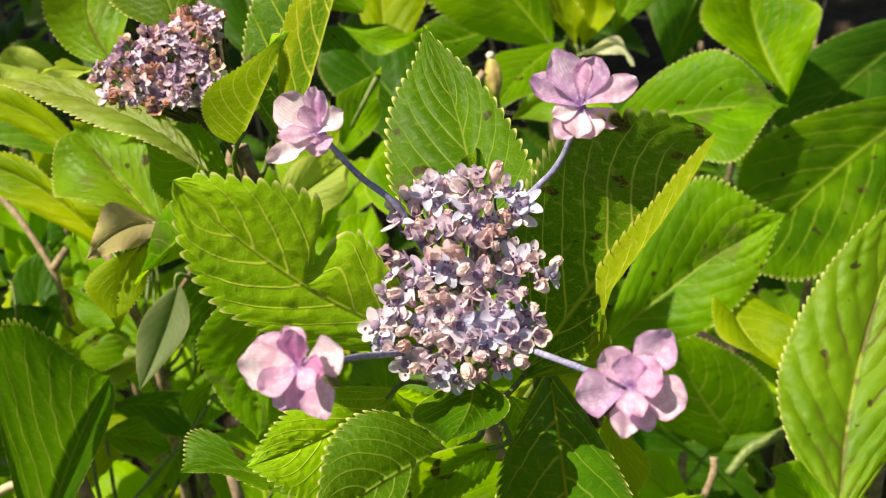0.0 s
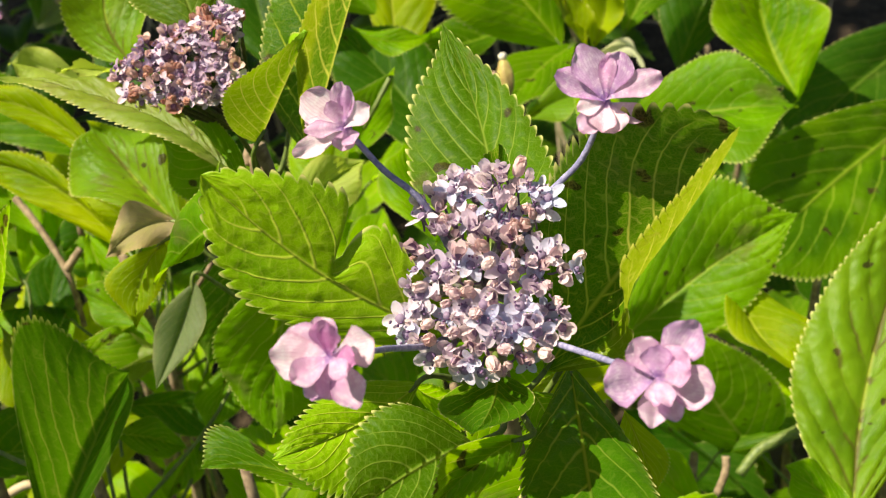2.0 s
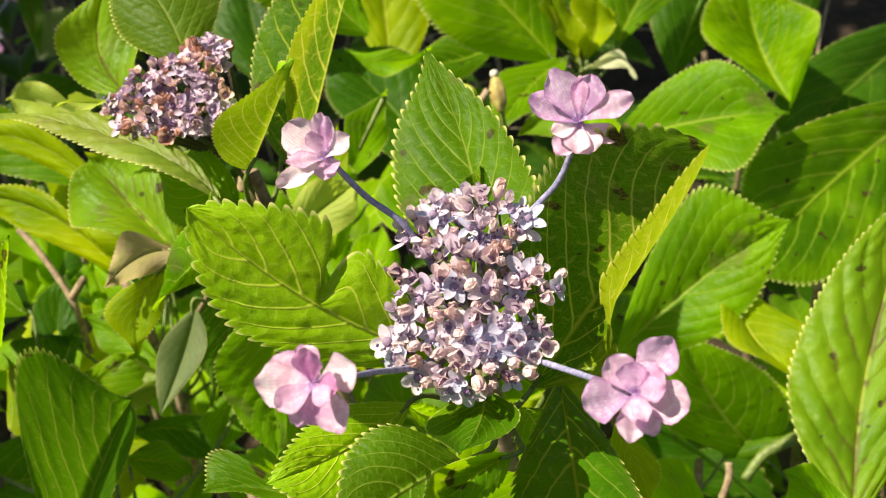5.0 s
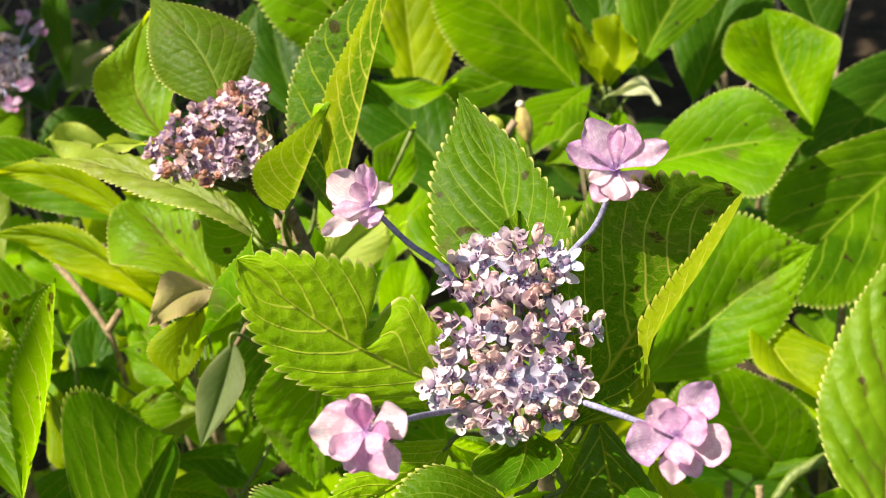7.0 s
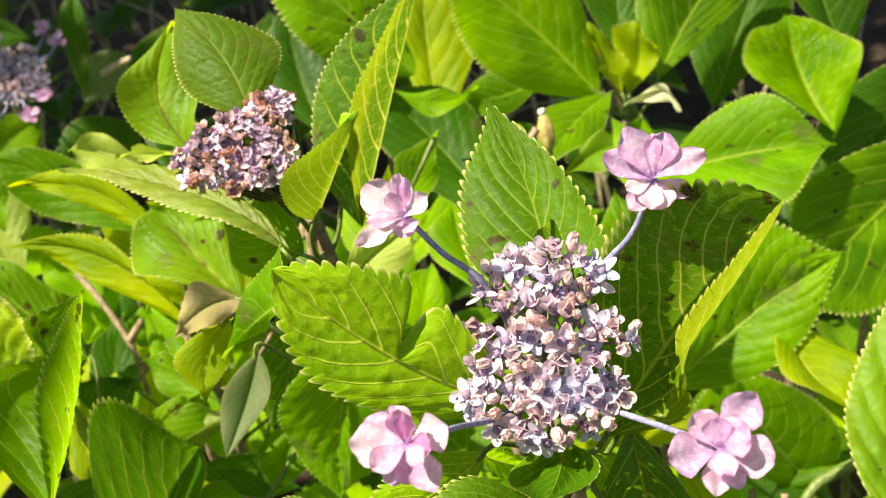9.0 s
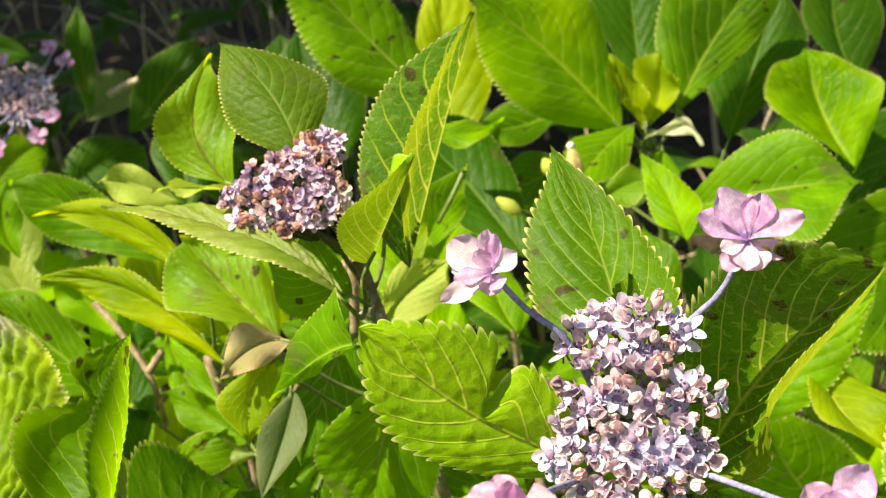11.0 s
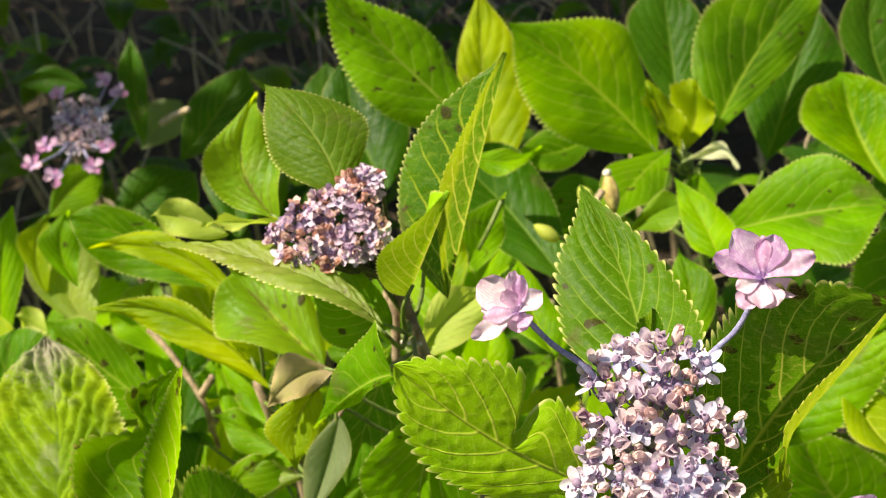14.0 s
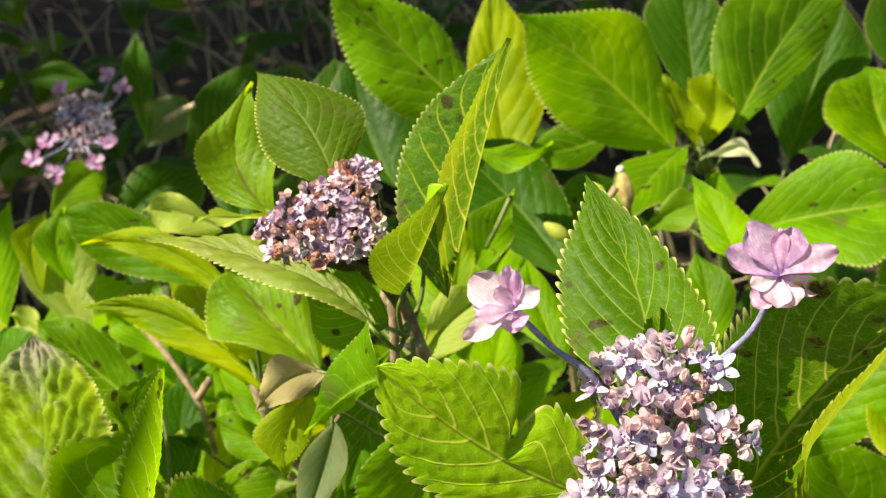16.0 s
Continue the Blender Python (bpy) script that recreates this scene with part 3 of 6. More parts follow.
def floret_mesh(kind, seed):
    """One small fertile floret: an open star, a half-open cup or a closed bud."""
    rng = random.Random(seed)
    verts, faces, uvs = [], [], []

    def blade(turn, lift, length, width, cup):
        """A spoon-shaped petal, hollow along its middle and round at its end."""
        c, s = math.cos(turn), math.sin(turn)
        n, k = 6, 4
        first = len(verts)
        hollow = rng.uniform(0.14, 0.30) * width
        for i in range(n + 1):
            u = i / n
            w = (math.sin(math.pi * (0.07 + 0.86 * u ** 1.15)) ** 0.62) * width * 0.5
            ang = lift + cup * u
            for j in range(k + 1):
                v = 2 * j / k - 1
                x, z = length * (u - 0.05 * v * v * u) * math.cos(ang), length * u * math.sin(ang) + hollow * (v * v - 0.5) * math.sin(math.pi * (0.1 + 0.8 * u))
                y = w * v
                verts.append((x * c - y * s, x * s + y * c, z + 0.0010))
                uvs.append((0.3 + 0.7 * u, j / k))
        for i in range(n):
            for j in range(k):
                q = first + i * (k + 1) + j
                faces.append((q, q + 1, q + k + 2, q + k + 1))

    def ball(x, y, z, r, tall, tone):
        first, n, k = len(verts), 6, 8
        for i in range(n + 1):
            a = math.pi * i / n
            for j in range(k):
                b = 2 * math.pi * j / k
                verts.append((x + r * math.sin(a) * math.cos(b), y + r * math.sin(a) * math.sin(b), z - r * tall * math.cos(a)))
                uvs.append((tone, j / k))
        for i in range(n):
            for j in range(k):
                faces.append((first + i * k + j, first + i * k + (j + 1) % k, first + (i + 1) * k + (j + 1) % k, first + (i + 1) * k + j))

    turn0 = rng.uniform(0, 6.28)
    if kind == "open":
        for p in range(5):
            blade(turn0 + p * 1.2566 + rng.uniform(-0.18, 0.18), rng.uniform(0.0, 0.55), rng.uniform(0.0056, 0.0074), rng.uniform(0.0034, 0.0043), rng.uniform(-0.45, 0.25))
        ball(0, 0, 0.0016, 0.0017, 0.9, 0.12)
        for p in range(5):
            a, far = rng.uniform(0, 6.28), rng.uniform(0.0016, 0.0026)
            ball(far * math.cos(a), far * math.sin(a), rng.uniform(0.0034, 0.0048), 0.0004, 1.6, 0.02)
    elif kind == "cup":
        for p in range(5):
            blade(turn0 + p * 1.2566 + rng.uniform(-0.25, 0.25), rng.uniform(0.40, 1.05), rng.uniform(0.0048, 0.0062), rng.uniform(0.0034, 0.0044), rng.uniform(-0.1, 0.8))
        ball(0, 0, 0.0018, 0.0016, 1.1, 0.10)
    else:
        ball(0, 0, 0.0026, 0.0020, 1.45, 0.75)
        for p in range(5):
            blade(turn0 + p * 1.2566, rng.uniform(0.62, 0.85), rng.uniform(0.0048, 0.0056), 0.0034, rng.uniform(0.60, 1.05))
    # the short stalk below
    first = len(verts)
    for i in range(4):
        for j in range(5):
            w = 2 * math.pi * j / 5
            verts.append((0.00045 * math.cos(w) + 0.0006 * math.sin(i), 0.00045 * math.sin(w), 0.0012 - 0.0030 * i))
            uvs.append((0.05, 0.5))
    for i in range(3):
        for j in range(5):
            faces.append((first + 5 * i + j, first + 5 * i + (j + 1) % 5, first + 5 * i + 5 + (j + 1) % 5, first + 5 * i + 5 + j))
    me = bpy.data.meshes.new("floret")
    me.from_pydata(verts, [], faces)
    flat = np.array(uvs)[np.concatenate([np.array(f) for f in faces])]
    me.uv_layers.new(name="leaf").data.foreach_set("uv", flat.ravel())
    me.materials.append(None)
    return me


def cluster(owner, centre, right, up, out, lobes, material, number, dome, seed, shares, size=1.0, root=None, branch=None):
    """A flat-topped head of fertile florets: lobes are ellipses (x, y, half width, half height) in the plane of the head."""
    rng = random.Random(seed)
    meshes = {}
    for kind in shares:
        meshes[kind] = [floret_mesh(kind, seed * 40 + n) for n in range(5)]
        for me in meshes[kind]:
            me.materials[0] = material[kind] if isinstance(material, dict) else material
            me.shade_smooth()
    r, p, o, c = Vector(right), Vector(up), Vector(out), Vector(centre)
    spots, tries = [], 0
    span = max(math.hypot(x, y) + max(a, b) for x, y, a, b in lobes)
    while len(spots) < number and tries < 20000:
        tries += 1
        x, y = rng.uniform(-span, span), rng.uniform(-span, span)
        if not any(((x - lx) / a) ** 2 + ((y - ly) / b) ** 2 < 1 for lx, ly, a, b in lobes):
            continue
        gap = 0.0042 if tries < 9000 else 0.0034
        if all((x - q[0]) ** 2 + (y - q[1]) ** 2 > (gap * size) ** 2 for q in spots):
            spots.append((x, y))
    kinds = list(shares)
    hub = c - o * 0.022 if root is None else Vector(root)
    for x, y in spots:
        high = dome * (1 - (math.hypot(x, y) / span) ** 2) + rng.uniform(-0.0046, 0.0036)
        place = c + r * x + p * y + o * high
        kind = rng.choices(kinds, [shares[k] for k in kinds])[0]
        ob = new("floret", rng.choice(meshes[kind]))
        ob.parent = owner
        lean = (o + r * (x / span) * 0.9 + p * (y / span) * 0.9 + Vector((rng.uniform(-0.5, 0.5), rng.uniform(-0.5, 0.5), rng.uniform(-0.3, 0.3)))).normalized()
        s = size * rng.uniform(0.72, 1.22)
        ob.matrix_local = Matrix.Translation(place - owner.location) @ basis(lean.orthogonal(), lean) @ Matrix.Rotation(rng.uniform(0, 6.28), 4, "Z") @ Matrix.Diagonal((s, s, s, 1))
    for n in range(18):
        a, far = n * 2.4, span * (0.18 + 0.72 * ((n + 0.5) / 18) ** 0.6)
        x, y = far * math.cos(a), far * math.sin(a)
        while far > 0.003 and not any(((x - lx) / wide) ** 2 + ((y - ly) / deep) ** 2 < 0.72 for lx, ly, wide, deep in lobes):
            far, x, y = 0.9 * far, 0.9 * x, 0.9 * y
        e = c + r * far * math.cos(a) + p * far * math.sin(a) + o * (dome * (1 - (far / span) ** 2) - 0.006)
        bm = bmesh.new()
        tube(bm, [hub - owner.location, hub.lerp(e, 0.6) - o * 0.002 - owner.location, e - owner.location], [0.0015, 0.0012, 0.0008], 6)
        part("inflorescence_branch", bm, branch or BRANCHLET, owner, "thin stalk under the florets")


def ray_stalk(owner, pts):
    bm = bmesh.new()
    foot = owner.location
    tube(bm, [Vector(p) - foot for p in pts], [0.0009, 0.0010, 0.0012, 0.0014], 8)
    part("flower_stalk", bm, STALK, owner, "blue-grey flower stalk")


def twig(owner, pts, radius, material):
    bm = bmesh.new()
    tube(bm, [Vector(p) - owner.location for p in pts], [radius, radius * 0.9, radius * 0.8], 8)
    part("twig", bm, material, owner, "dry bare twig")


def seed_case(owner, top, body, foot):
    """A dry ribbed capsule with a pale withered tip, on its stalk."""
    a, b, c = (Vector(p) - owner.location for p in (top, body, foot))
    bm = bmesh.new()
    axis = (a - b).normalized()
    m = basis(axis.orthogonal(), axis)
    rings = []
    for i in range(11):
        t = i / 10
        r = 0.0050 * math.sin(math.pi * (0.04 + 0.92 * t)) ** 0.7
        ring = []
        for j in range(20):
            w = 2 * math.pi * j / 20
            q = r * (1 + 0.10 * math.cos(5 * w))
            ring.append(bm.verts.new(m @ Vector((q * math.cos(w), q * math.sin(w), 0.024 * (t - 0.5))) + b))
        if rings:
            for j in range(20):
                bm.faces.new((rings[-1][j], rings[-1][(j + 1) % 20], ring[(j + 1) % 20], ring[j]))
        rings.append(ring)
    bm.faces.new(rings[0][::-1]), bm.faces.new(rings[-1])
    case = part("seed_case", bm, SEED, owner, "dry striped seed capsule")
    bm = bmesh.new()
    bmesh.ops.create_icosphere(bm, subdivisions=3, radius=0.0027)
    for v in bm.verts:
        v.co = v.co * (1 + 0.12 * noise.noise(v.co * 700)) + a
    part("withered_tip", bm, CHALK, case, "whitish withered tip")
    bm = bmesh.new()
    tube(bm, [b, b.lerp(c, 0.5), c], [0.0016, 0.0016, 0.0020], 7)
    part("stalk", bm, STEM, case)


def bud(owner, centre, tip, foot):
    a, b, c = (Vector(p) - owner.location for p in (centre, tip, foot))
    bm = bmesh.new()
    bmesh.ops.create_icosphere(bm, subdivisions=3, radius=1.0)
    d = (b - a)
    m = basis(d, d.orthogonal())
    for v in bm.verts:
        taper = 1 - 0.35 * max(0, v.co.x)
        v.co = m @ Vector((v.co.x * d.length, v.co.y * 0.0052 * taper, v.co.z * 0.0045 * taper)) + a
    k = part("bud", bm, PALE, owner, "pale yellow leaf bud")
    bm = bmesh.new()
    tube(bm, [a, a.lerp(c, 0.5), c], [0.0013, 0.0013, 0.0016], 7)
    part("stalk", bm, STEM, k)



# ---- shoots ----
near = shoot("hydrangea_shoot", (-0.0024, 0.3311, 0.7510), (0.018, 0.431, 0.000), "flowering hydrangea shoot with lilac lacecap head and toothed leaves", 0.0042, WOOD)
second = shoot("hydrangea_shoot", (-0.1124, 0.4887, 0.7185), (-0.122, 0.559, 0.000), "hydrangea shoot with a fading purple brown flower head", 0.0042, WOOD)
behind = shoot("hydrangea_shoot", (0.0454, 0.8098, 0.5755), (0.065, 0.870, 0.000), "leafy hydrangea shoot with curled yellow young growth", 0.0042, STEM)
rightside = shoot("hydrangea_shoot", (0.2010, 0.5470, 0.4293), (0.241, 0.607, 0.000), "hydrangea shoot with a large dark-spotted yellow-green leaf", 0.0042, WOOD)
leftside = shoot("hydrangea_shoot", (-0.2364, 0.5765, 0.6019), (-0.286, 0.656, 0.000), "hydrangea shoot with long arching light green leaves", 0.0042, WOOD)
puckered = shoot("hydrangea_shoot", (-0.2939, 0.4674, 0.6009), (-0.334, 0.527, 0.000), "hydrangea shoot with grey puckered and curled leaves", 0.0042, WOOD)
lowleft = shoot("hydrangea_shoot", (-0.2454, 0.4690, 0.5520), (-0.265, 0.529, 0.000), "shaded low hydrangea shoot with dark folded leaves", 0.0042, WOOD)
far = shoot("hydrangea_shoot", (-0.4820, 0.9454, 0.5983), (-0.452, 0.995, 0.000), "distant hydrangea shoot with a small pink lacecap head", 0.0042, WOOD)
rightback = shoot("hydrangea_shoot", (0.2454, 0.8192, 0.4303), (0.295, 0.879, 0.000), "hydrangea shoot with broad leaves in half shade", 0.0042, STEM)

# ---- leaves of the near shoot ----
leaf(near, CRISP, (0.0011, 0.3483, 0.7562), (-0.0007, 0.3932, 0.7693), (-0.0153, 0.4385, 0.7957), (-0.0285, 0.3771, 0.7637), (0.0237, 0.3656, 0.7661), label='upright pointed leaf with clear teeth', teeth=21, side_cells=16, rows_per_tooth=8, bite=0.95, belly=0.26, drip=0.40, bow=0.12, pucker=0.7)
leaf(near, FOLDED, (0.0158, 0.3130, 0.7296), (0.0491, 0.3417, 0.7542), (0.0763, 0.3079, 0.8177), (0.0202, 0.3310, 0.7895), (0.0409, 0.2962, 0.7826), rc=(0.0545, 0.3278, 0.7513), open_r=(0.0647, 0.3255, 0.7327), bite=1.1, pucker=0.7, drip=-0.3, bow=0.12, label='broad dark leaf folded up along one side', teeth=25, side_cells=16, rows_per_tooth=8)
leaf(near, VEINED, (-0.0062, 0.3090, 0.7490), (-0.0414, 0.3021, 0.7806), (-0.0737, 0.3050, 0.8214), (-0.0313, 0.3108, 0.8002), (-0.0603, 0.2936, 0.7766), pucker=0.55, bow=0.14, notch=(-1, 0.50, 0.036, 0.9, 0.0), label='leaf with an eaten notch in its edge', teeth=23, side_cells=18, rows_per_tooth=9, bite=0.95, drip=-0.1, belly=0.58)
leaf(near, DARK, (0.0053, 0.3519, 0.7772), (0.0063, 0.3567, 0.7817), (0.0072, 0.3556, 0.7917), (0.0008, 0.3495, 0.7849), (0.0101, 0.3499, 0.7836), teeth=10, label='small dark bract leaf')
leaf(near, VEINED, (-0.0252, 0.3139, 0.7275), (-0.0444, 0.2906, 0.7323), (-0.0667, 0.2735, 0.7377), (-0.0493, 0.2990, 0.7412), (-0.0417, 0.2789, 0.7196), label='pale shiny leaf with brown spots', pucker=0.6, bow=0.1, teeth=20, side_cells=14, rows_per_tooth=6)
leaf(near, CRISP, (-0.0062, 0.2794, 0.7334), (-0.0243, 0.2654, 0.7368), (-0.0432, 0.2439, 0.7390), (-0.0299, 0.2804, 0.7513), (-0.0166, 0.2509, 0.7260))
leaf(near, MIDDLE, (0.0104, 0.2742, 0.7398), (-0.0025, 0.2566, 0.7474), (-0.0167, 0.2400, 0.7451), (-0.0059, 0.2579, 0.7550), (0.0044, 0.2606, 0.7396), lc=(-0.0041, 0.2691, 0.7393), label='narrow curled leaf with a yellow rim')
leaf(near, LUSH, (-0.0161, 0.3128, 0.6657), (-0.0049, 0.3415, 0.6630), (0.0132, 0.3740, 0.6573), (-0.0216, 0.3328, 0.6768), (0.0124, 0.3352, 0.6561), petiole=False)
leaf(near, DARK, (0.0231, 0.3370, 0.7097), (0.0278, 0.2728, 0.7171), (0.0317, 0.2125, 0.7267), (0.0079, 0.2782, 0.7151), (0.0463, 0.2711, 0.7212), label='dark leaf hanging below the flower head', teeth=34, bow=0.12, pucker=0.7)
leaf(near, DARK, (0.0014, 0.3024, 0.7405), (0.0018, 0.2801, 0.7493), (-0.0033, 0.2618, 0.7546), (-0.0121, 0.2745, 0.7566), (0.0145, 0.2788, 0.7517), lc=(-0.0090, 0.2912, 0.7362), rc=(0.0064, 0.2919, 0.7340), label='shrivelled cupped leaf', teeth=14, bite=0.4, wave=0.0004, pucker=0.9)
leaf(near, YELLOW, (0.0405, 0.3296, 0.6931), (0.0453, 0.3242, 0.6800), (0.0495, 0.3128, 0.6690), (0.0385, 0.3218, 0.6832), (0.0531, 0.3225, 0.6811), petiole=False)
leaf(near, GREEN, (0.0090, 0.3321, 0.7031), (0.0133, 0.3363, 0.6860), (0.0165, 0.3310, 0.6664), (0.0035, 0.3337, 0.6895), (0.0241, 0.3293, 0.6962), petiole=False)
leaf(near, LUSH, (-0.0340, 0.3458, 0.6966), (-0.0256, 0.3592, 0.6741), (-0.0063, 0.3697, 0.6556), (-0.0274, 0.3535, 0.6887), (-0.0259, 0.3518, 0.6694), petiole=False)
leaf(near, MIDDLE, (0.0422, 0.5477, 0.5299), (0.0958, 0.5675, 0.5636), (0.1477, 0.5737, 0.5930), (0.0847, 0.5835, 0.6022), (0.1030, 0.5421, 0.5433), label='broad fresh green leaf', petiole=False, teeth=30, bite=0.8, rows_per_tooth=5, pucker=1.3, bow=0.15, drip=0.85)
leaf(near, GREEN, (-0.0215, 0.4048, 0.6551), (0.0073, 0.4346, 0.6318), (0.0270, 0.4582, 0.6156), (-0.0037, 0.4401, 0.6481), (-0.0014, 0.4206, 0.6216), petiole=False, teeth=36, bite=0.6, rows_per_tooth=3)
leaf(near, MIDDLE, (-0.0752, 0.4327, 0.7074), (-0.1152, 0.4554, 0.6365), (-0.1300, 0.4443, 0.5776), (-0.1468, 0.4567, 0.6360), (-0.0876, 0.4387, 0.6300), label='dark smooth leaf in the shade', teeth=36, bite=0.6, rows_per_tooth=3)

# ---- leaves to the right ----
leaf(behind, MIDDLE, (0.0575, 0.7083, 0.5727), (0.1134, 0.6915, 0.5907), (0.1648, 0.6815, 0.5954), (0.1163, 0.7125, 0.6198), (0.1152, 0.6441, 0.5843), label='broad leaf with one half lit', teeth=36, bite=0.6, rows_per_tooth=4, wave=0.0028, pucker=0.9, bow=0.15, drip=0.85, belly=0.5)
leaf(rightback, GREEN, (0.2744, 0.7491, 0.5485), (0.1919, 0.6792, 0.5413), (0.1169, 0.6025, 0.5286), (0.1632, 0.6891, 0.5755), (0.2101, 0.6339, 0.5226), petiole=False, label='large drooping leaf', teeth=36, bite=0.6, rows_per_tooth=4, wave=0.0028, pucker=0.9, bow=0.1)
leaf(rightback, SHADED_GREEN, (0.3255, 0.9068, 0.5304), (0.2423, 0.8458, 0.5099), (0.1745, 0.7818, 0.4958), (0.2078, 0.8532, 0.5337), (0.2739, 0.8175, 0.4892), teeth=36, bite=0.6, rows_per_tooth=3, wave=0.0028, pucker=0.8)
leaf(rightback, LUSH, (0.1813, 0.7709, 0.5471), (0.1679, 0.8103, 0.5704), (0.1635, 0.8491, 0.6045), (0.1259, 0.8070, 0.5814), (0.2034, 0.8087, 0.5760), wave=0.007, pucker=2.5, petiole=False, label='wavy crumpled yellow-green leaf', teeth=36, bite=0.6, rows_per_tooth=3, curl=0.17)
leaf(rightside, SPOTTED, (0.1485, 0.4251, 0.5124), (0.1708, 0.4996, 0.5499), (0.2158, 0.5775, 0.6006), (0.1284, 0.4873, 0.5574), (0.2104, 0.4986, 0.5470), label='large yellowing leaf with dark brown vein marks', teeth=40, pucker=1.15, bite=0.6, rows_per_tooth=4, wave=0.0028, drip=-0.1, side_cells=16)
leaf(rightside, YELLOW, (0.1125, 0.5777, 0.5468), (0.1184, 0.5349, 0.5440), (0.1363, 0.5117, 0.5379), (0.1422, 0.5382, 0.5502), (0.1014, 0.5285, 0.5557), teeth=36, bite=0.6, rows_per_tooth=3, wave=0.0028, pucker=0.8)
leaf(rightside, GREEN, (0.1338, 0.6057, 0.3703), (0.1007, 0.6018, 0.4324), (0.0852, 0.6100, 0.4868), (0.0568, 0.5851, 0.4428), (0.1438, 0.6053, 0.4349), label='round smooth leaf in shade', teeth=36, bite=0.6, rows_per_tooth=3, wave=0.0028, pucker=0.8)
leaf(rightside, LUSH, (0.0905, 0.4847, 0.4363), (0.0719, 0.5000, 0.4537), (0.0523, 0.5088, 0.4763), (0.0755, 0.5169, 0.4655), (0.0539, 0.4877, 0.4646), teeth=36, bite=0.6, rows_per_tooth=3, wave=0.0028, pucker=0.8)
leaf(rightside, LUSH, (0.1438, 0.4047, 0.5369), (0.1289, 0.4158, 0.5480), (0.1141, 0.4192, 0.5624), (0.1346, 0.4265, 0.5511), (0.1213, 0.4083, 0.5463), teeth=36, bite=0.6, rows_per_tooth=3, wave=0.0028)
leaf(rightside, SHADED_GREEN, (0.1330, 0.5974, 0.3259), (0.0948, 0.6287, 0.3520), (0.0428, 0.6423, 0.3875), (0.0803, 0.6347, 0.3696), (0.0849, 0.6112, 0.3375), teeth=36, bite=0.6, rows_per_tooth=3, wave=0.0028, pucker=0.8)
leaf(rightback, SHADED_GREEN, (0.2145, 0.7346, 0.3743), (0.2006, 0.7522, 0.3939), (0.1944, 0.7690, 0.4243), (0.1809, 0.7456, 0.3959), (0.2207, 0.7501, 0.3936), teeth=36, bite=0.6, rows_per_tooth=3, wave=0.0028, pucker=0.8)
leaf(rightback, SHADED_GREEN, (0.2744, 0.7814, 0.3740), (0.2427, 0.7962, 0.3934), (0.2036, 0.7937, 0.4048), (0.2394, 0.8059, 0.4137), (0.2397, 0.7771, 0.3754), teeth=36, bite=0.6, rows_per_tooth=3, wave=0.0028, pucker=0.8)

# ---- leaves of the shoot behind ----
leaf(behind, LUSH, (0.0228, 0.7836, 0.5980), (-0.0193, 0.7971, 0.6563), (-0.0654, 0.7939, 0.7108), (-0.0454, 0.7525, 0.6431), (0.0178, 0.8320, 0.6608), bow=0.2, bite=0.9, wave=0.003, pucker=0.7, drip=0.40, label='large sunlit leaf with a strong midrib', teeth=38, rows_per_tooth=4)
leaf(behind, MIDDLE, (-0.0973, 0.7629, 0.6469), (-0.1421, 0.7799, 0.7038), (-0.1804, 0.7807, 0.7712), (-0.1600, 0.7464, 0.6867), (-0.1124, 0.7941, 0.6979), bow=0.3, bite=0.9, wave=0.003, pucker=0.8, label='large sunlit leaf', teeth=36, rows_per_tooth=4)
leaf(behind, GREEN, (0.0672, 0.8237, 0.5801), (0.1016, 0.8731, 0.6082), (0.1641, 0.9337, 0.6491), (0.0636, 0.8814, 0.6408), (0.1459, 0.8856, 0.6102), bow=0.1, bite=0.85, wave=0.003, pucker=0.8, label='large leaf with a pale midrib', teeth=36, rows_per_tooth=3)
leaf(behind, SHADED_GREEN, (0.0448, 0.8749, 0.5820), (0.0466, 0.9140, 0.6148), (0.0465, 0.9534, 0.6633), (0.0157, 0.9103, 0.6269), (0.0730, 0.9148, 0.6144), teeth=36, bite=0.6, rows_per_tooth=3, wave=0.0028, pucker=0.8)
leaf(behind, SHADED_GREEN, (0.1083, 0.8725, 0.5201), (0.1369, 0.9200, 0.5566), (0.1681, 0.9649, 0.6028), (0.1022, 0.9137, 0.5660), (0.1760, 0.9243, 0.5573), teeth=36, bite=0.6, rows_per_tooth=3, wave=0.0028, pucker=0.8)
leaf(behind, SHADED_GREEN, (0.2286, 0.9522, 0.5080), (0.2145, 0.9854, 0.5555), (0.2267, 1.0182, 0.6084), (0.1892, 0.9797, 0.5628), (0.2537, 0.9847, 0.5487), teeth=36, bite=0.6, rows_per_tooth=3, wave=0.0028, pucker=0.8)
leaf(behind, YELLOW, (0.0395, 0.7979, 0.5872), (0.0304, 0.8022, 0.6078), (0.0250, 0.8117, 0.6406), (0.0182, 0.7986, 0.6231), (0.0443, 0.8063, 0.6076), wave=0.004, teeth=10, label='small curled young leaf', bite=0.6, rows_per_tooth=3, pucker=0.8)
leaf(behind, YELLOW, (0.0435, 0.8026, 0.5838), (0.0548, 0.8208, 0.6001), (0.0553, 0.8214, 0.6267), (0.0373, 0.8247, 0.6192), (0.0678, 0.8137, 0.6016), wave=0.005, teeth=10, label='small curled young leaf', bite=0.6, rows_per_tooth=3, pucker=0.8)
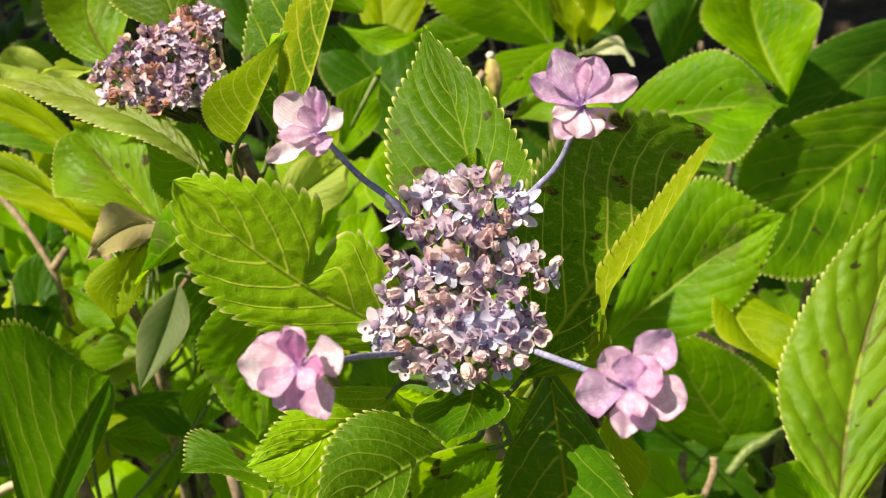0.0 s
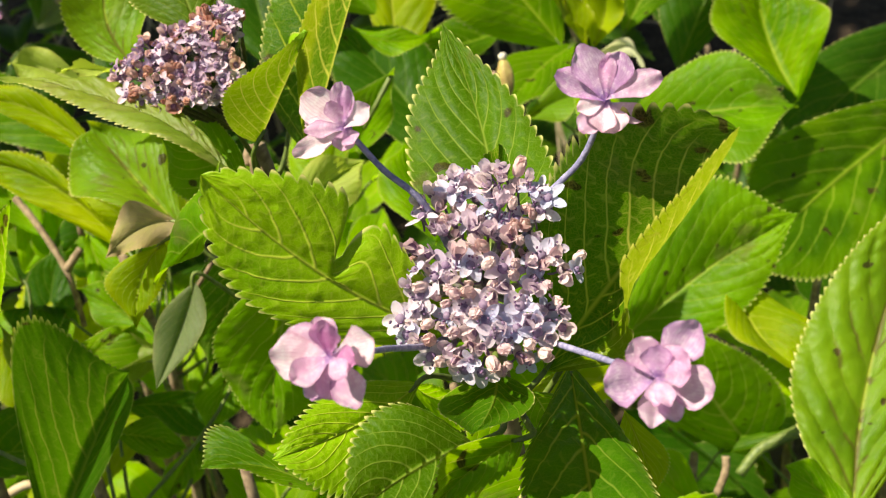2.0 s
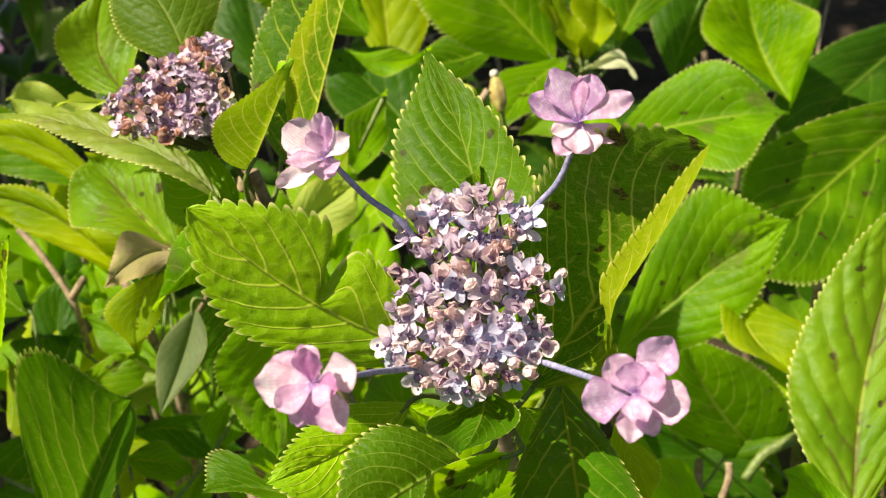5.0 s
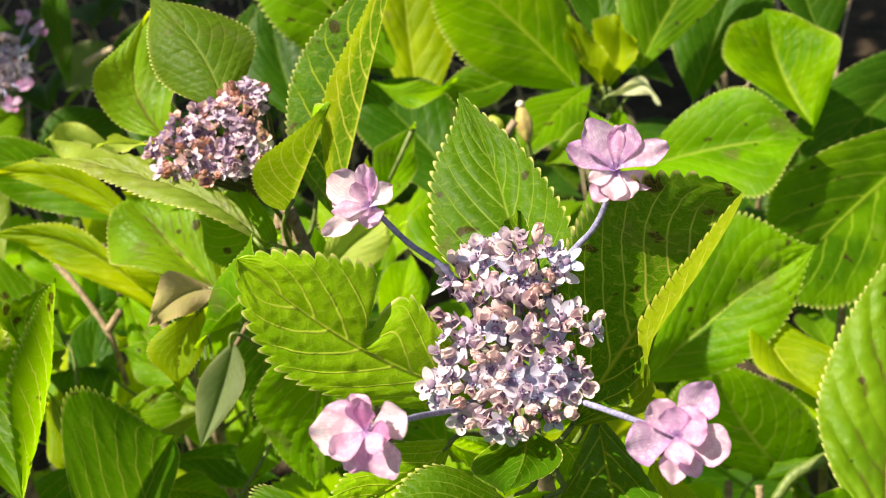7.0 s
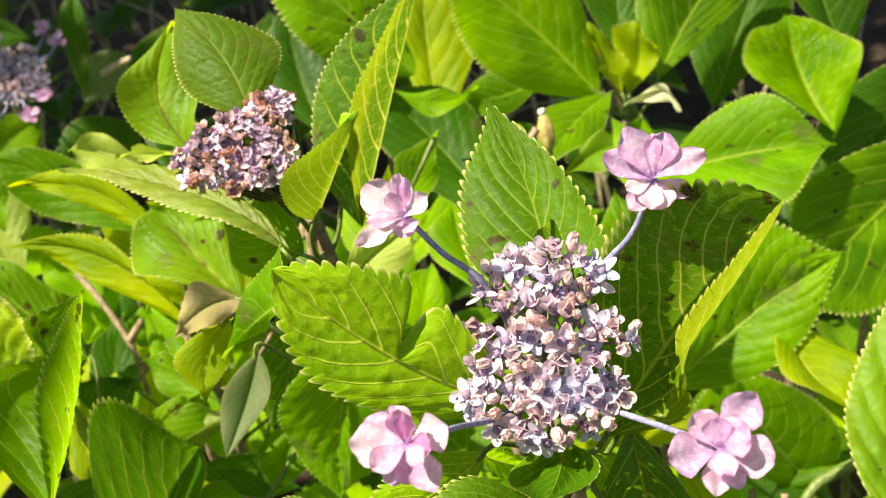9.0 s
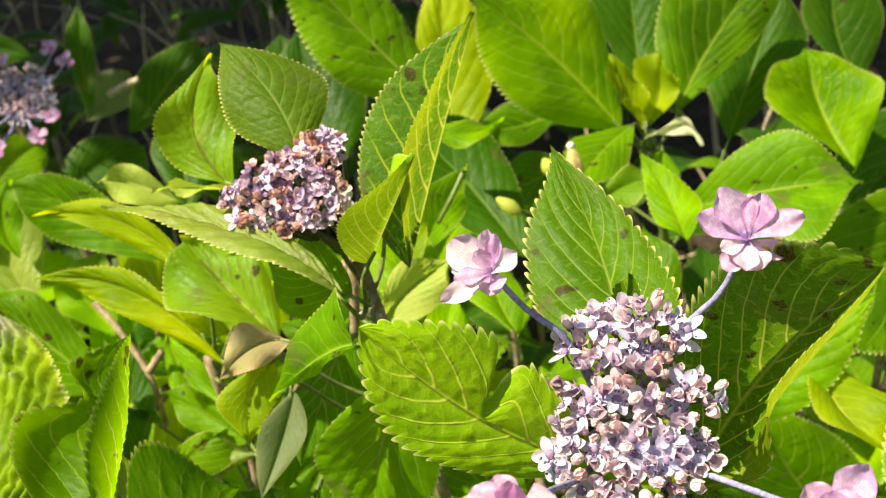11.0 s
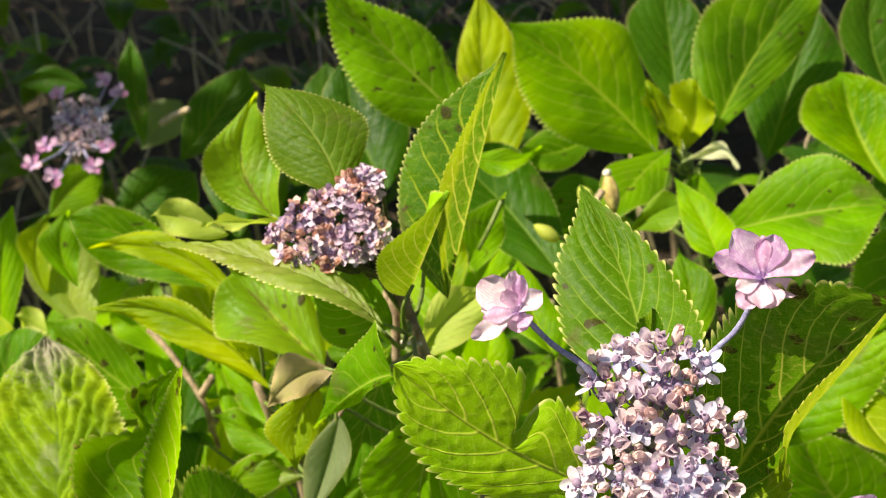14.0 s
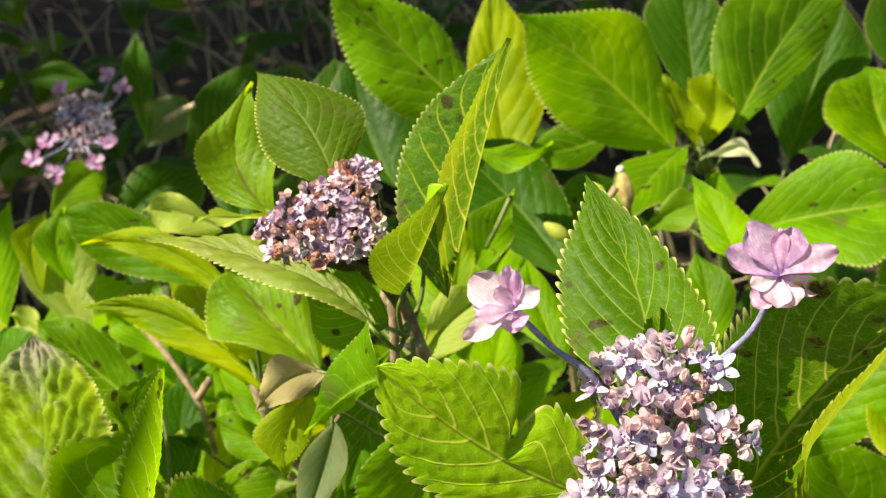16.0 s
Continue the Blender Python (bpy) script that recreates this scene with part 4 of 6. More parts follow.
leaf(behind, YELLOW, (0.0408, 0.7842, 0.5937), (0.0364, 0.7883, 0.6033), (0.0263, 0.7849, 0.6181), (0.0334, 0.7840, 0.6143), (0.0386, 0.7872, 0.5990), teeth=10, bite=0.6, rows_per_tooth=3, wave=0.0028, pucker=0.8)
leaf(behind, BLEACHED, (0.0426, 0.7775, 0.5902), (0.0658, 0.7770, 0.5971), (0.0752, 0.7630, 0.5861), (0.0644, 0.7739, 0.6038), (0.0624, 0.7728, 0.5918), teeth=8, wave=0.002, label='twisted whitish withered leaf', bite=0.2, rows_per_tooth=4, pucker=0.2)
leaf(behind, LUSH, (-0.1065, 0.7214, 0.6589), (-0.0804, 0.7141, 0.6502), (-0.0526, 0.7262, 0.6480), (-0.0796, 0.7191, 0.6556), (-0.0821, 0.7018, 0.6487), teeth=36, bite=0.6, rows_per_tooth=3, wave=0.0028, pucker=0.8)
leaf(behind, YELLOW, (-0.0960, 0.8135, 0.5734), (-0.0986, 0.8609, 0.6292), (-0.0921, 0.9067, 0.6945), (-0.1187, 0.8510, 0.6285), (-0.0627, 0.8600, 0.6233), teeth=36, bite=0.6, rows_per_tooth=3, wave=0.0028, pucker=0.8)
leaf(behind, SHADED_GREEN, (-0.0505, 0.6853, 0.5671), (-0.0901, 0.7419, 0.6033), (-0.1269, 0.7655, 0.6403), (-0.1159, 0.7195, 0.6040), (-0.0584, 0.7602, 0.6092), teeth=36, bite=0.6, rows_per_tooth=3, wave=0.0028, pucker=0.8)
leaf(behind, GREEN, (-0.0069, 0.8358, 0.5957), (-0.0451, 0.8168, 0.5908), (-0.0796, 0.8012, 0.6045), (-0.0469, 0.8327, 0.6044), (-0.0460, 0.7971, 0.5870), teeth=36, bite=0.6, rows_per_tooth=3, wave=0.0028, pucker=0.8)
leaf(behind, GREEN, (0.0313, 0.7753, 0.6019), (0.0064, 0.7395, 0.6041), (-0.0185, 0.6997, 0.5965), (-0.0104, 0.7496, 0.6140), (0.0216, 0.7245, 0.6021), teeth=36, bite=0.6, rows_per_tooth=3, wave=0.0028, pucker=0.8)
leaf(behind, LUSH, (0.0483, 0.6169, 0.6130), (0.0431, 0.6517, 0.6210), (0.0295, 0.6801, 0.6401), (0.0323, 0.6411, 0.6175), (0.0612, 0.6425, 0.6200), label='bright pointed leaf', teeth=24, bite=0.5, rows_per_tooth=3, wave=0.0028, pucker=0.6)
leaf(behind, SPOTTED, (-0.0025, 0.6737, 0.6071), (0.0179, 0.6860, 0.6115), (0.0385, 0.6873, 0.6139), (0.0175, 0.6884, 0.6226), (0.0196, 0.6679, 0.6094), label='small leaf with a brown patch', teeth=36, bite=0.6, rows_per_tooth=3, wave=0.0028, pucker=0.8)
leaf(behind, GREEN, (0.0508, 0.7861, 0.5748), (0.0462, 0.7632, 0.5712), (0.0340, 0.7249, 0.5618), (0.0367, 0.7590, 0.5755), (0.0586, 0.7586, 0.5675), teeth=36, bite=0.6, rows_per_tooth=3, wave=0.0028, pucker=0.8)
leaf(behind, SHADED_GREEN, (-0.0148, 0.8520, 0.5306), (-0.0463, 0.8457, 0.5243), (-0.0822, 0.8299, 0.5198), (-0.0474, 0.8543, 0.5450), (-0.0453, 0.8279, 0.5044), teeth=36, bite=0.6, rows_per_tooth=3, wave=0.0028, pucker=0.8)
leaf(behind, LUSH, (-0.1142, 0.5892, 0.5907), (-0.1197, 0.6303, 0.6104), (-0.1382, 0.6612, 0.6339), (-0.1396, 0.6217, 0.6115), (-0.0983, 0.6324, 0.6139), teeth=36, bite=0.6, rows_per_tooth=3, wave=0.0028, pucker=0.8)
leaf(behind, GREEN, (-0.1158, 0.6436, 0.5998), (-0.1002, 0.6739, 0.6145), (-0.0731, 0.6477, 0.6653), (-0.1084, 0.6758, 0.6275), (-0.0833, 0.6551, 0.6247), label='small upright leaf', teeth=36, bite=0.6, rows_per_tooth=3, wave=0.0028, pucker=0.8)
leaf(behind, YELLOW, (-0.1155, 0.6037, 0.6131), (-0.1128, 0.6301, 0.6263), (-0.1044, 0.6433, 0.6507), (-0.1186, 0.6264, 0.6300), (-0.1030, 0.6276, 0.6266), teeth=36, bite=0.6, rows_per_tooth=3, wave=0.0028, pucker=0.8)
leaf(behind, GREEN, (0.0232, 0.5842, 0.5738), (0.0296, 0.6219, 0.5845), (0.0262, 0.6534, 0.6037), (0.0110, 0.6136, 0.5855), (0.0439, 0.6198, 0.5838), teeth=36, bite=0.6, rows_per_tooth=3, wave=0.0028, pucker=0.8)
leaf(behind, LUSH, (-0.0546, 0.5781, 0.5909), (-0.0663, 0.6108, 0.5999), (-0.0735, 0.6419, 0.6198), (-0.0851, 0.6061, 0.6065), (-0.0499, 0.6088, 0.5988), teeth=36, bite=0.6, rows_per_tooth=3, wave=0.0028, pucker=0.8)

# ---- leaves of the second shoot ----
leaf(second, DULL, (-0.1253, 0.4848, 0.7776), (-0.1353, 0.5060, 0.7995), (-0.1599, 0.5341, 0.8160), (-0.1552, 0.5004, 0.7917), (-0.1139, 0.5214, 0.7924), teeth=34, bite=0.9, bow=0.15, label='dark glossy leaf standing behind the head', rows_per_tooth=5)
leaf(second, VEINED, (-0.0966, 0.4371, 0.7514), (-0.0850, 0.4456, 0.7679), (-0.0711, 0.4573, 0.7884), (-0.1042, 0.4254, 0.7756), (-0.0876, 0.4741, 0.7709), bow=0.02, pucker=0.3, teeth=36, label='yellow-green folded leaf seen from below', bite=0.6, rows_per_tooth=3)
leaf(second, TIRED, (-0.1085, 0.4246, 0.7466), (-0.1465, 0.4496, 0.7625), (-0.2179, 0.4802, 0.7713), (-0.1428, 0.4607, 0.7633), (-0.1451, 0.4312, 0.7673), bow=0.3, bite=0.7, label='long greyish leaf with a toothed edge', teeth=36, rows_per_tooth=3, pucker=1.4)
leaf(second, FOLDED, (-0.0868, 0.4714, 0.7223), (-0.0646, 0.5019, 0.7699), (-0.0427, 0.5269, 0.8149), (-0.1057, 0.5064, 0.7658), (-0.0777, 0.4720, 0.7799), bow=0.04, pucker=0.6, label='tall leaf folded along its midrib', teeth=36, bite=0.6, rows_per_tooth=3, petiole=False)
leaf(second, SPOTTED, (-0.1777, 0.5428, 0.7341), (-0.1959, 0.5670, 0.7582), (-0.1828, 0.5898, 0.7863), (-0.2122, 0.5534, 0.7588), (-0.1731, 0.5635, 0.7632), wave=0.007, label='yellowing leaf with grey stains', teeth=36, bite=0.6, rows_per_tooth=3)
leaf(second, PALE, (-0.2190, 0.5707, 0.7142), (-0.2419, 0.5779, 0.7236), (-0.2581, 0.5749, 0.7307), (-0.2376, 0.5803, 0.7331), (-0.2401, 0.5634, 0.7181), teeth=36, bite=0.6, rows_per_tooth=3, wave=0.0035)
leaf(second, PALE, (-0.1750, 0.5336, 0.7379), (-0.1956, 0.5365, 0.7404), (-0.2137, 0.5326, 0.7466), (-0.1940, 0.5346, 0.7444), (-0.1931, 0.5272, 0.7423), teeth=10, bite=0.6, rows_per_tooth=3, wave=0.0035)
leaf(second, SPOTTED, (-0.1650, 0.4999, 0.6682), (-0.1929, 0.5286, 0.6835), (-0.2167, 0.5509, 0.7026), (-0.2187, 0.5143, 0.6855), (-0.1748, 0.5413, 0.6954), bow=0.4, wave=0.008, label='yellow-green leaf with brown spots', teeth=36, bite=0.6, rows_per_tooth=3)
leaf(second, MIDDLE, (-0.0963, 0.3881, 0.7486), (-0.1205, 0.4048, 0.7298), (-0.1498, 0.4158, 0.7003), (-0.1068, 0.4136, 0.7569), (-0.1097, 0.3978, 0.7343), label='arching leaf bent at the tip', teeth=36, bite=0.6, rows_per_tooth=3, belly=0.27, drip=0.1, wave=0.003)
leaf(second, YELLOW, (-0.1487, 0.4376, 0.7052), (-0.1613, 0.4318, 0.6930), (-0.1644, 0.4154, 0.6768), (-0.1739, 0.4300, 0.6978), (-0.1487, 0.4302, 0.6943), teeth=24, bite=0.6, rows_per_tooth=3)
leaf(second, BROWN, (-0.1403, 0.4424, 0.7117), (-0.1558, 0.4385, 0.7142), (-0.1700, 0.4233, 0.7103), (-0.1590, 0.4419, 0.7237), (-0.1507, 0.4294, 0.7100), label='withered pinkish brown leaf', teeth=20, bite=0.3, rows_per_tooth=3, wave=0.0035, bow=0.08)
leaf(second, GREY, (-0.1599, 0.4817, 0.6491), (-0.1694, 0.4658, 0.6303), (-0.1801, 0.4427, 0.6155), (-0.1781, 0.4654, 0.6391), (-0.1552, 0.4671, 0.6356), label='grey-green hanging leaf', teeth=36, bite=0.1, wave=0.0005, pucker=0.3, rows_per_tooth=3)
leaf(second, PALE, (-0.1226, 0.5271, 0.6430), (-0.1067, 0.5471, 0.6519), (-0.0805, 0.5596, 0.6615), (-0.1095, 0.5466, 0.6680), (-0.0915, 0.5354, 0.6470), label='blotched pale leaf', teeth=36, bite=0.6, rows_per_tooth=3, wave=0.0035)
leaf(second, GREEN, (-0.1096, 0.4481, 0.7272), (-0.1295, 0.4635, 0.7290), (-0.1521, 0.4766, 0.7389), (-0.1232, 0.4724, 0.7421), (-0.1365, 0.4504, 0.7170), teeth=36, bite=0.6, rows_per_tooth=3, wave=0.0035)
leaf(second, DARK, (-0.1329, 0.5334, 0.6550), (-0.1590, 0.5263, 0.6085), (-0.1808, 0.5137, 0.5671), (-0.1793, 0.5223, 0.6152), (-0.1405, 0.5206, 0.6025), teeth=36, bite=0.6, rows_per_tooth=3, wave=0.0035)
leaf(second, YELLOW, (-0.1750, 0.5394, 0.6033), (-0.1734, 0.5334, 0.5869), (-0.1678, 0.5161, 0.5673), (-0.1820, 0.5291, 0.5900), (-0.1583, 0.5311, 0.5867), teeth=36, bite=0.6, rows_per_tooth=3, wave=0.0035, pucker=0.8)
leaf(second, LUSH, (-0.1020, 0.5077, 0.7166), (-0.1048, 0.5303, 0.7253), (-0.1070, 0.5379, 0.7442), (-0.1123, 0.5266, 0.7290), (-0.0959, 0.5273, 0.7258), teeth=36, bite=0.6, rows_per_tooth=3, wave=0.0035)

# ---- leaves to the left ----
leaf(leftside, YELLOW, (-0.2247, 0.5716, 0.6638), (-0.2664, 0.5943, 0.6920), (-0.3136, 0.5972, 0.7013), (-0.2564, 0.5950, 0.6992), (-0.2659, 0.5846, 0.6866), bow=0.3, label='long light green leaf', teeth=36, bite=0.6, rows_per_tooth=3, wave=0.0035, pucker=0.8)
leaf(leftside, YELLOW, (-0.2035, 0.5176, 0.6407), (-0.2491, 0.5453, 0.6774), (-0.3057, 0.5533, 0.6882), (-0.2398, 0.5445, 0.6826), (-0.2563, 0.5379, 0.6687), bow=0.3, label='long arching leaf bent in the middle', teeth=36, bite=0.6, rows_per_tooth=3, wave=0.0035)
leaf(leftside, GREEN, (-0.2733, 0.6564, 0.6210), (-0.3281, 0.6758, 0.6567), (-0.3639, 0.6791, 0.6781), (-0.3173, 0.6813, 0.6691), (-0.3364, 0.6596, 0.6423), teeth=36, bite=0.6, rows_per_tooth=3, wave=0.0035, pucker=0.8)
leaf(leftside, LUSH, (-0.3417, 0.6822, 0.6410), (-0.3497, 0.6980, 0.6590), (-0.3471, 0.7022, 0.6716), (-0.3657, 0.6885, 0.6566), (-0.3375, 0.6931, 0.6558), teeth=36, bite=0.6, rows_per_tooth=3, wave=0.0035, pucker=0.8)
leaf(leftside, GREEN, (-0.3814, 0.6838, 0.6180), (-0.3930, 0.7019, 0.6403), (-0.3820, 0.7144, 0.6628), (-0.4043, 0.6980, 0.6448), (-0.3780, 0.6993, 0.6397), teeth=36, bite=0.6, rows_per_tooth=3, wave=0.0035, pucker=0.8)
leaf(leftside, YELLOW, (-0.4143, 0.6963, 0.6092), (-0.4200, 0.7173, 0.6341), (-0.4053, 0.7281, 0.6532), (-0.4295, 0.7135, 0.6382), (-0.4045, 0.7147, 0.6334), teeth=36, bite=0.6, rows_per_tooth=3, wave=0.0035, pucker=0.8)
leaf(leftside, LUSH, (-0.1864, 0.5715, 0.6889), (-0.2018, 0.5652, 0.6766), (-0.2280, 0.5706, 0.6807), (-0.2055, 0.5670, 0.6874), (-0.2109, 0.5562, 0.6730), teeth=36, bite=0.6, rows_per_tooth=3, wave=0.0035)
leaf(leftside, SHADED_GREEN, (-0.2830, 0.5807, 0.5489), (-0.3082, 0.5866, 0.5569), (-0.2951, 0.5487, 0.5232), (-0.3223, 0.5829, 0.5624), (-0.2874, 0.5846, 0.5557), teeth=36, bite=0.6, rows_per_tooth=3, wave=0.0035, pucker=0.8)
leaf(leftside, LUSH, (-0.2794, 0.6290, 0.5827), (-0.2698, 0.6103, 0.5636), (-0.2507, 0.5864, 0.5486), (-0.2795, 0.6048, 0.5651), (-0.2508, 0.6082, 0.5626), teeth=36, bite=0.6, rows_per_tooth=3, wave=0.0035, pucker=0.8)
leaf(leftside, GREEN, (-0.2197, 0.5484, 0.5565), (-0.2454, 0.5672, 0.5658), (-0.2729, 0.5783, 0.5784), (-0.2457, 0.5720, 0.5800), (-0.2492, 0.5563, 0.5579), teeth=36, bite=0.6, rows_per_tooth=3, wave=0.0035, pucker=0.8)
leaf(leftside, TIRED, (-0.2050, 0.5162, 0.5772), (-0.2345, 0.5268, 0.5754), (-0.2603, 0.5243, 0.5678), (-0.2319, 0.5295, 0.5859), (-0.2384, 0.5144, 0.5655), teeth=36, bite=0.6, rows_per_tooth=3, wave=0.0035, pucker=0.8)
leaf(leftside, GREEN, (-0.2565, 0.4868, 0.5836), (-0.2374, 0.5193, 0.5832), (-0.2155, 0.5248, 0.5925), (-0.2485, 0.5159, 0.5882), (-0.2251, 0.5097, 0.5731), teeth=36, bite=0.6, rows_per_tooth=3, wave=0.0035, pucker=0.8)
leaf(leftside, LUSH, (-0.3317, 0.6656, 0.5604), (-0.3536, 0.6890, 0.5753), (-0.3691, 0.6940, 0.5939), (-0.3683, 0.6806, 0.5741), (-0.3355, 0.6912, 0.5808), teeth=36, bite=0.6, rows_per_tooth=3, wave=0.0035, pucker=0.8)
leaf(leftside, SHADED_GREEN, (-0.2611, 0.6778, 0.5597), (-0.3024, 0.6780, 0.5457), (-0.3343, 0.6621, 0.5381), (-0.3018, 0.6883, 0.5678), (-0.3012, 0.6570, 0.5219), teeth=36, bite=0.6, rows_per_tooth=3, wave=0.0035, pucker=0.8)
leaf(leftside, LUSH, (-0.4677, 0.6945, 0.5575), (-0.4657, 0.7299, 0.6032), (-0.4478, 0.7586, 0.6485), (-0.4877, 0.7252, 0.6104), (-0.4456, 0.7325, 0.6081), teeth=36, bite=0.6, rows_per_tooth=3, wave=0.0035, pucker=0.8)
leaf(leftside, TIRED, (-0.3829, 0.6796, 0.5818), (-0.4061, 0.7114, 0.6116), (-0.3958, 0.7409, 0.6420), (-0.4269, 0.7046, 0.6152), (-0.3785, 0.7121, 0.6113), teeth=36, bite=0.6, rows_per_tooth=3, wave=0.0035, pucker=0.8)
leaf(leftside, LUSH, (-0.3984, 0.7603, 0.5800), (-0.4000, 0.7753, 0.5959), (-0.3949, 0.7860, 0.6179), (-0.4136, 0.7711, 0.6012), (-0.3830, 0.7731, 0.5945), teeth=36, bite=0.6, rows_per_tooth=3, wave=0.0035, pucker=0.8)
leaf(leftside, PALE, (-0.4007, 0.6604, 0.5951), (-0.4196, 0.6746, 0.5969), (-0.4305, 0.6750, 0.6083), (-0.4179, 0.6780, 0.6089), (-0.4195, 0.6641, 0.5882), teeth=36, bite=0.6, rows_per_tooth=3, wave=0.0035, pucker=0.8)
leaf(leftside, LUSH, (-0.4592, 0.7704, 0.5777), (-0.4553, 0.7884, 0.5965), (-0.4474, 0.7977, 0.6154), (-0.4648, 0.7845, 0.6009), (-0.4437, 0.7859, 0.5963), teeth=36, bite=0.6, rows_per_tooth=3, wave=0.0035, pucker=0.8)
leaf(leftside, YELLOW, (-0.4290, 0.5943, 0.5776), (-0.4318, 0.6373, 0.5995), (-0.4423, 0.6705, 0.6237), (-0.4517, 0.6329, 0.6064), (-0.4151, 0.6352, 0.5985), teeth=36, bite=0.6, rows_per_tooth=3, wave=0.0035, pucker=0.8)
leaf(leftside, YELLOW, (-0.2408, 0.6349, 0.5720), (-0.2546, 0.6257, 0.5989), (-0.2787, 0.6411, 0.6071), (-0.2645, 0.6235, 0.5876), (-0.2454, 0.6294, 0.6089), teeth=36, bite=0.6, rows_per_tooth=3, wave=0.004, pucker=0.9)
leaf(leftside, LUSH, (-0.2883, 0.6772, 0.5402), (-0.2588, 0.6816, 0.5742), (-0.2395, 0.7108, 0.5900), (-0.2760, 0.6909, 0.5823), (-0.2425, 0.6739, 0.5651), teeth=36, bite=0.6, rows_per_tooth=3, wave=0.004, pucker=0.9)
leaf(leftside, YELLOW, (-0.3043, 0.7031, 0.5471), (-0.3099, 0.7036, 0.5860), (-0.3270, 0.7292, 0.6074), (-0.3288, 0.7022, 0.5786), (-0.2919, 0.7065, 0.5922), teeth=36, bite=0.6, rows_per_tooth=3, wave=0.004, pucker=0.9)
leaf(leftside, GREEN, (-0.2525, 0.6630, 0.5445), (-0.2766, 0.6430, 0.5584), (-0.3114, 0.6472, 0.5533), (-0.2781, 0.6381, 0.5406), (-0.2758, 0.6493, 0.5749), teeth=36, bite=0.6, rows_per_tooth=3, wave=0.004, pucker=0.9)
leaf(leftside, LUSH, (-0.3391, 0.6837, 0.4923), (-0.3326, 0.6884, 0.5337), (-0.3384, 0.7170, 0.5562), (-0.3531, 0.6900, 0.5314), (-0.3132, 0.6882, 0.5349), teeth=36, bite=0.6, rows_per_tooth=3, wave=0.004, pucker=0.9)
leaf(leftside, SPOTTED, (-0.3920, 0.7195, 0.5251), (-0.3678, 0.7231, 0.5596), (-0.3570, 0.7513, 0.5766), (-0.3865, 0.7304, 0.5651), (-0.3502, 0.7174, 0.5531), teeth=36, bite=0.6, rows_per_tooth=3, wave=0.004, pucker=0.9)
leaf(leftside, YELLOW, (-0.2571, 0.6463, 0.5575), (-0.2233, 0.6412, 0.5762), (-0.1989, 0.6606, 0.5759), (-0.2297, 0.6518, 0.5829), (-0.2175, 0.6323, 0.5683), teeth=36, bite=0.6, rows_per_tooth=3, wave=0.004, pucker=0.9)
leaf(leftside, GREEN, (-0.1602, 0.6332, 0.5453), (-0.1799, 0.6219, 0.5707), (-0.2069, 0.6350, 0.5765), (-0.1875, 0.6190, 0.5578), (-0.1728, 0.6262, 0.5823), teeth=36, bite=0.6, rows_per_tooth=3, wave=0.004, pucker=0.9)
leaf(leftside, LUSH, (-0.1843, 0.6715, 0.5004), (-0.1519, 0.6702, 0.5251), (-0.1259, 0.6933, 0.5299), (-0.1628, 0.6822, 0.5354), (-0.1416, 0.6598, 0.5138), teeth=36, bite=0.6, rows_per_tooth=3, wave=0.004, pucker=0.9)
leaf(leftside, GREEN, (-0.1680, 0.6703, 0.5301), (-0.1701, 0.6709, 0.5680), (-0.1791, 0.6964, 0.5868), (-0.1867, 0.6716, 0.5632), (-0.1542, 0.6716, 0.5716), teeth=36, bite=0.6, rows_per_tooth=3, wave=0.004, pucker=0.9)
leaf(leftside, LUSH, (-0.1232, 0.6545, 0.4931), (-0.1107, 0.6571, 0.5296), (-0.1029, 0.6841, 0.5457), (-0.1274, 0.6624, 0.5316), (-0.0945, 0.6533, 0.5263), teeth=36, bite=0.6, rows_per_tooth=3, wave=0.004, pucker=0.9)
leaf(leftside, YELLOW, (-0.2247, 0.6433, 0.5068), (-0.2455, 0.6189, 0.5132), (-0.2759, 0.6178, 0.4989), (-0.2427, 0.6174, 0.4991), (-0.2489, 0.6219, 0.5258), teeth=36, bite=0.6, rows_per_tooth=3, wave=0.004, pucker=0.9)
leaf(leftside, GREEN, (-0.3417, 0.6595, 0.4933), (-0.3059, 0.6405, 0.4907), (-0.2819, 0.6445, 0.4676), (-0.3008, 0.6536, 0.4977), (-0.3117, 0.6290, 0.4826), teeth=36, bite=0.6, rows_per_tooth=3, wave=0.004, pucker=0.9)
leaf(leftside, LUSH, (-0.4032, 0.6995, 0.4986), (-0.4012, 0.7022, 0.5385), (-0.4135, 0.7288, 0.5600), (-0.4187, 0.7029, 0.5339), (-0.3847, 0.7030, 0.5420), teeth=36, bite=0.6, rows_per_tooth=3, wave=0.004, pucker=0.9)
leaf(puckered, GREEN, (-0.2149, 0.3500, 0.6855), (-0.2071, 0.3874, 0.7117), (-0.1932, 0.4108, 0.7514), (-0.2521, 0.3882, 0.7264), (-0.2038, 0.3684, 0.7369), lc=(-0.2387, 0.4052, 0.6931), rc=(-0.1906, 0.3775, 0.7192), label='leaf curled in a trough', teeth=30, wave=0.001, pucker=1.3, bite=0.9, rows_per_tooth=5, side_cells=14, notch=(-1, 0.60, 0.10, 0.55, 0.1))
leaf(puckered, QUILTED, (-0.3058, 0.4105, 0.6284), (-0.3137, 0.4752, 0.6463), (-0.3313, 0.5445, 0.6787), (-0.3720, 0.4842, 0.6461), (-0.2716, 0.4727, 0.6565), label='grey damaged puckered leaf', wave=0.003, pucker=3.6, pillow=0.0034, side_cells=22, teeth=44, bite=0.6, bow=0.1, rows_per_tooth=3, drip=0.1)
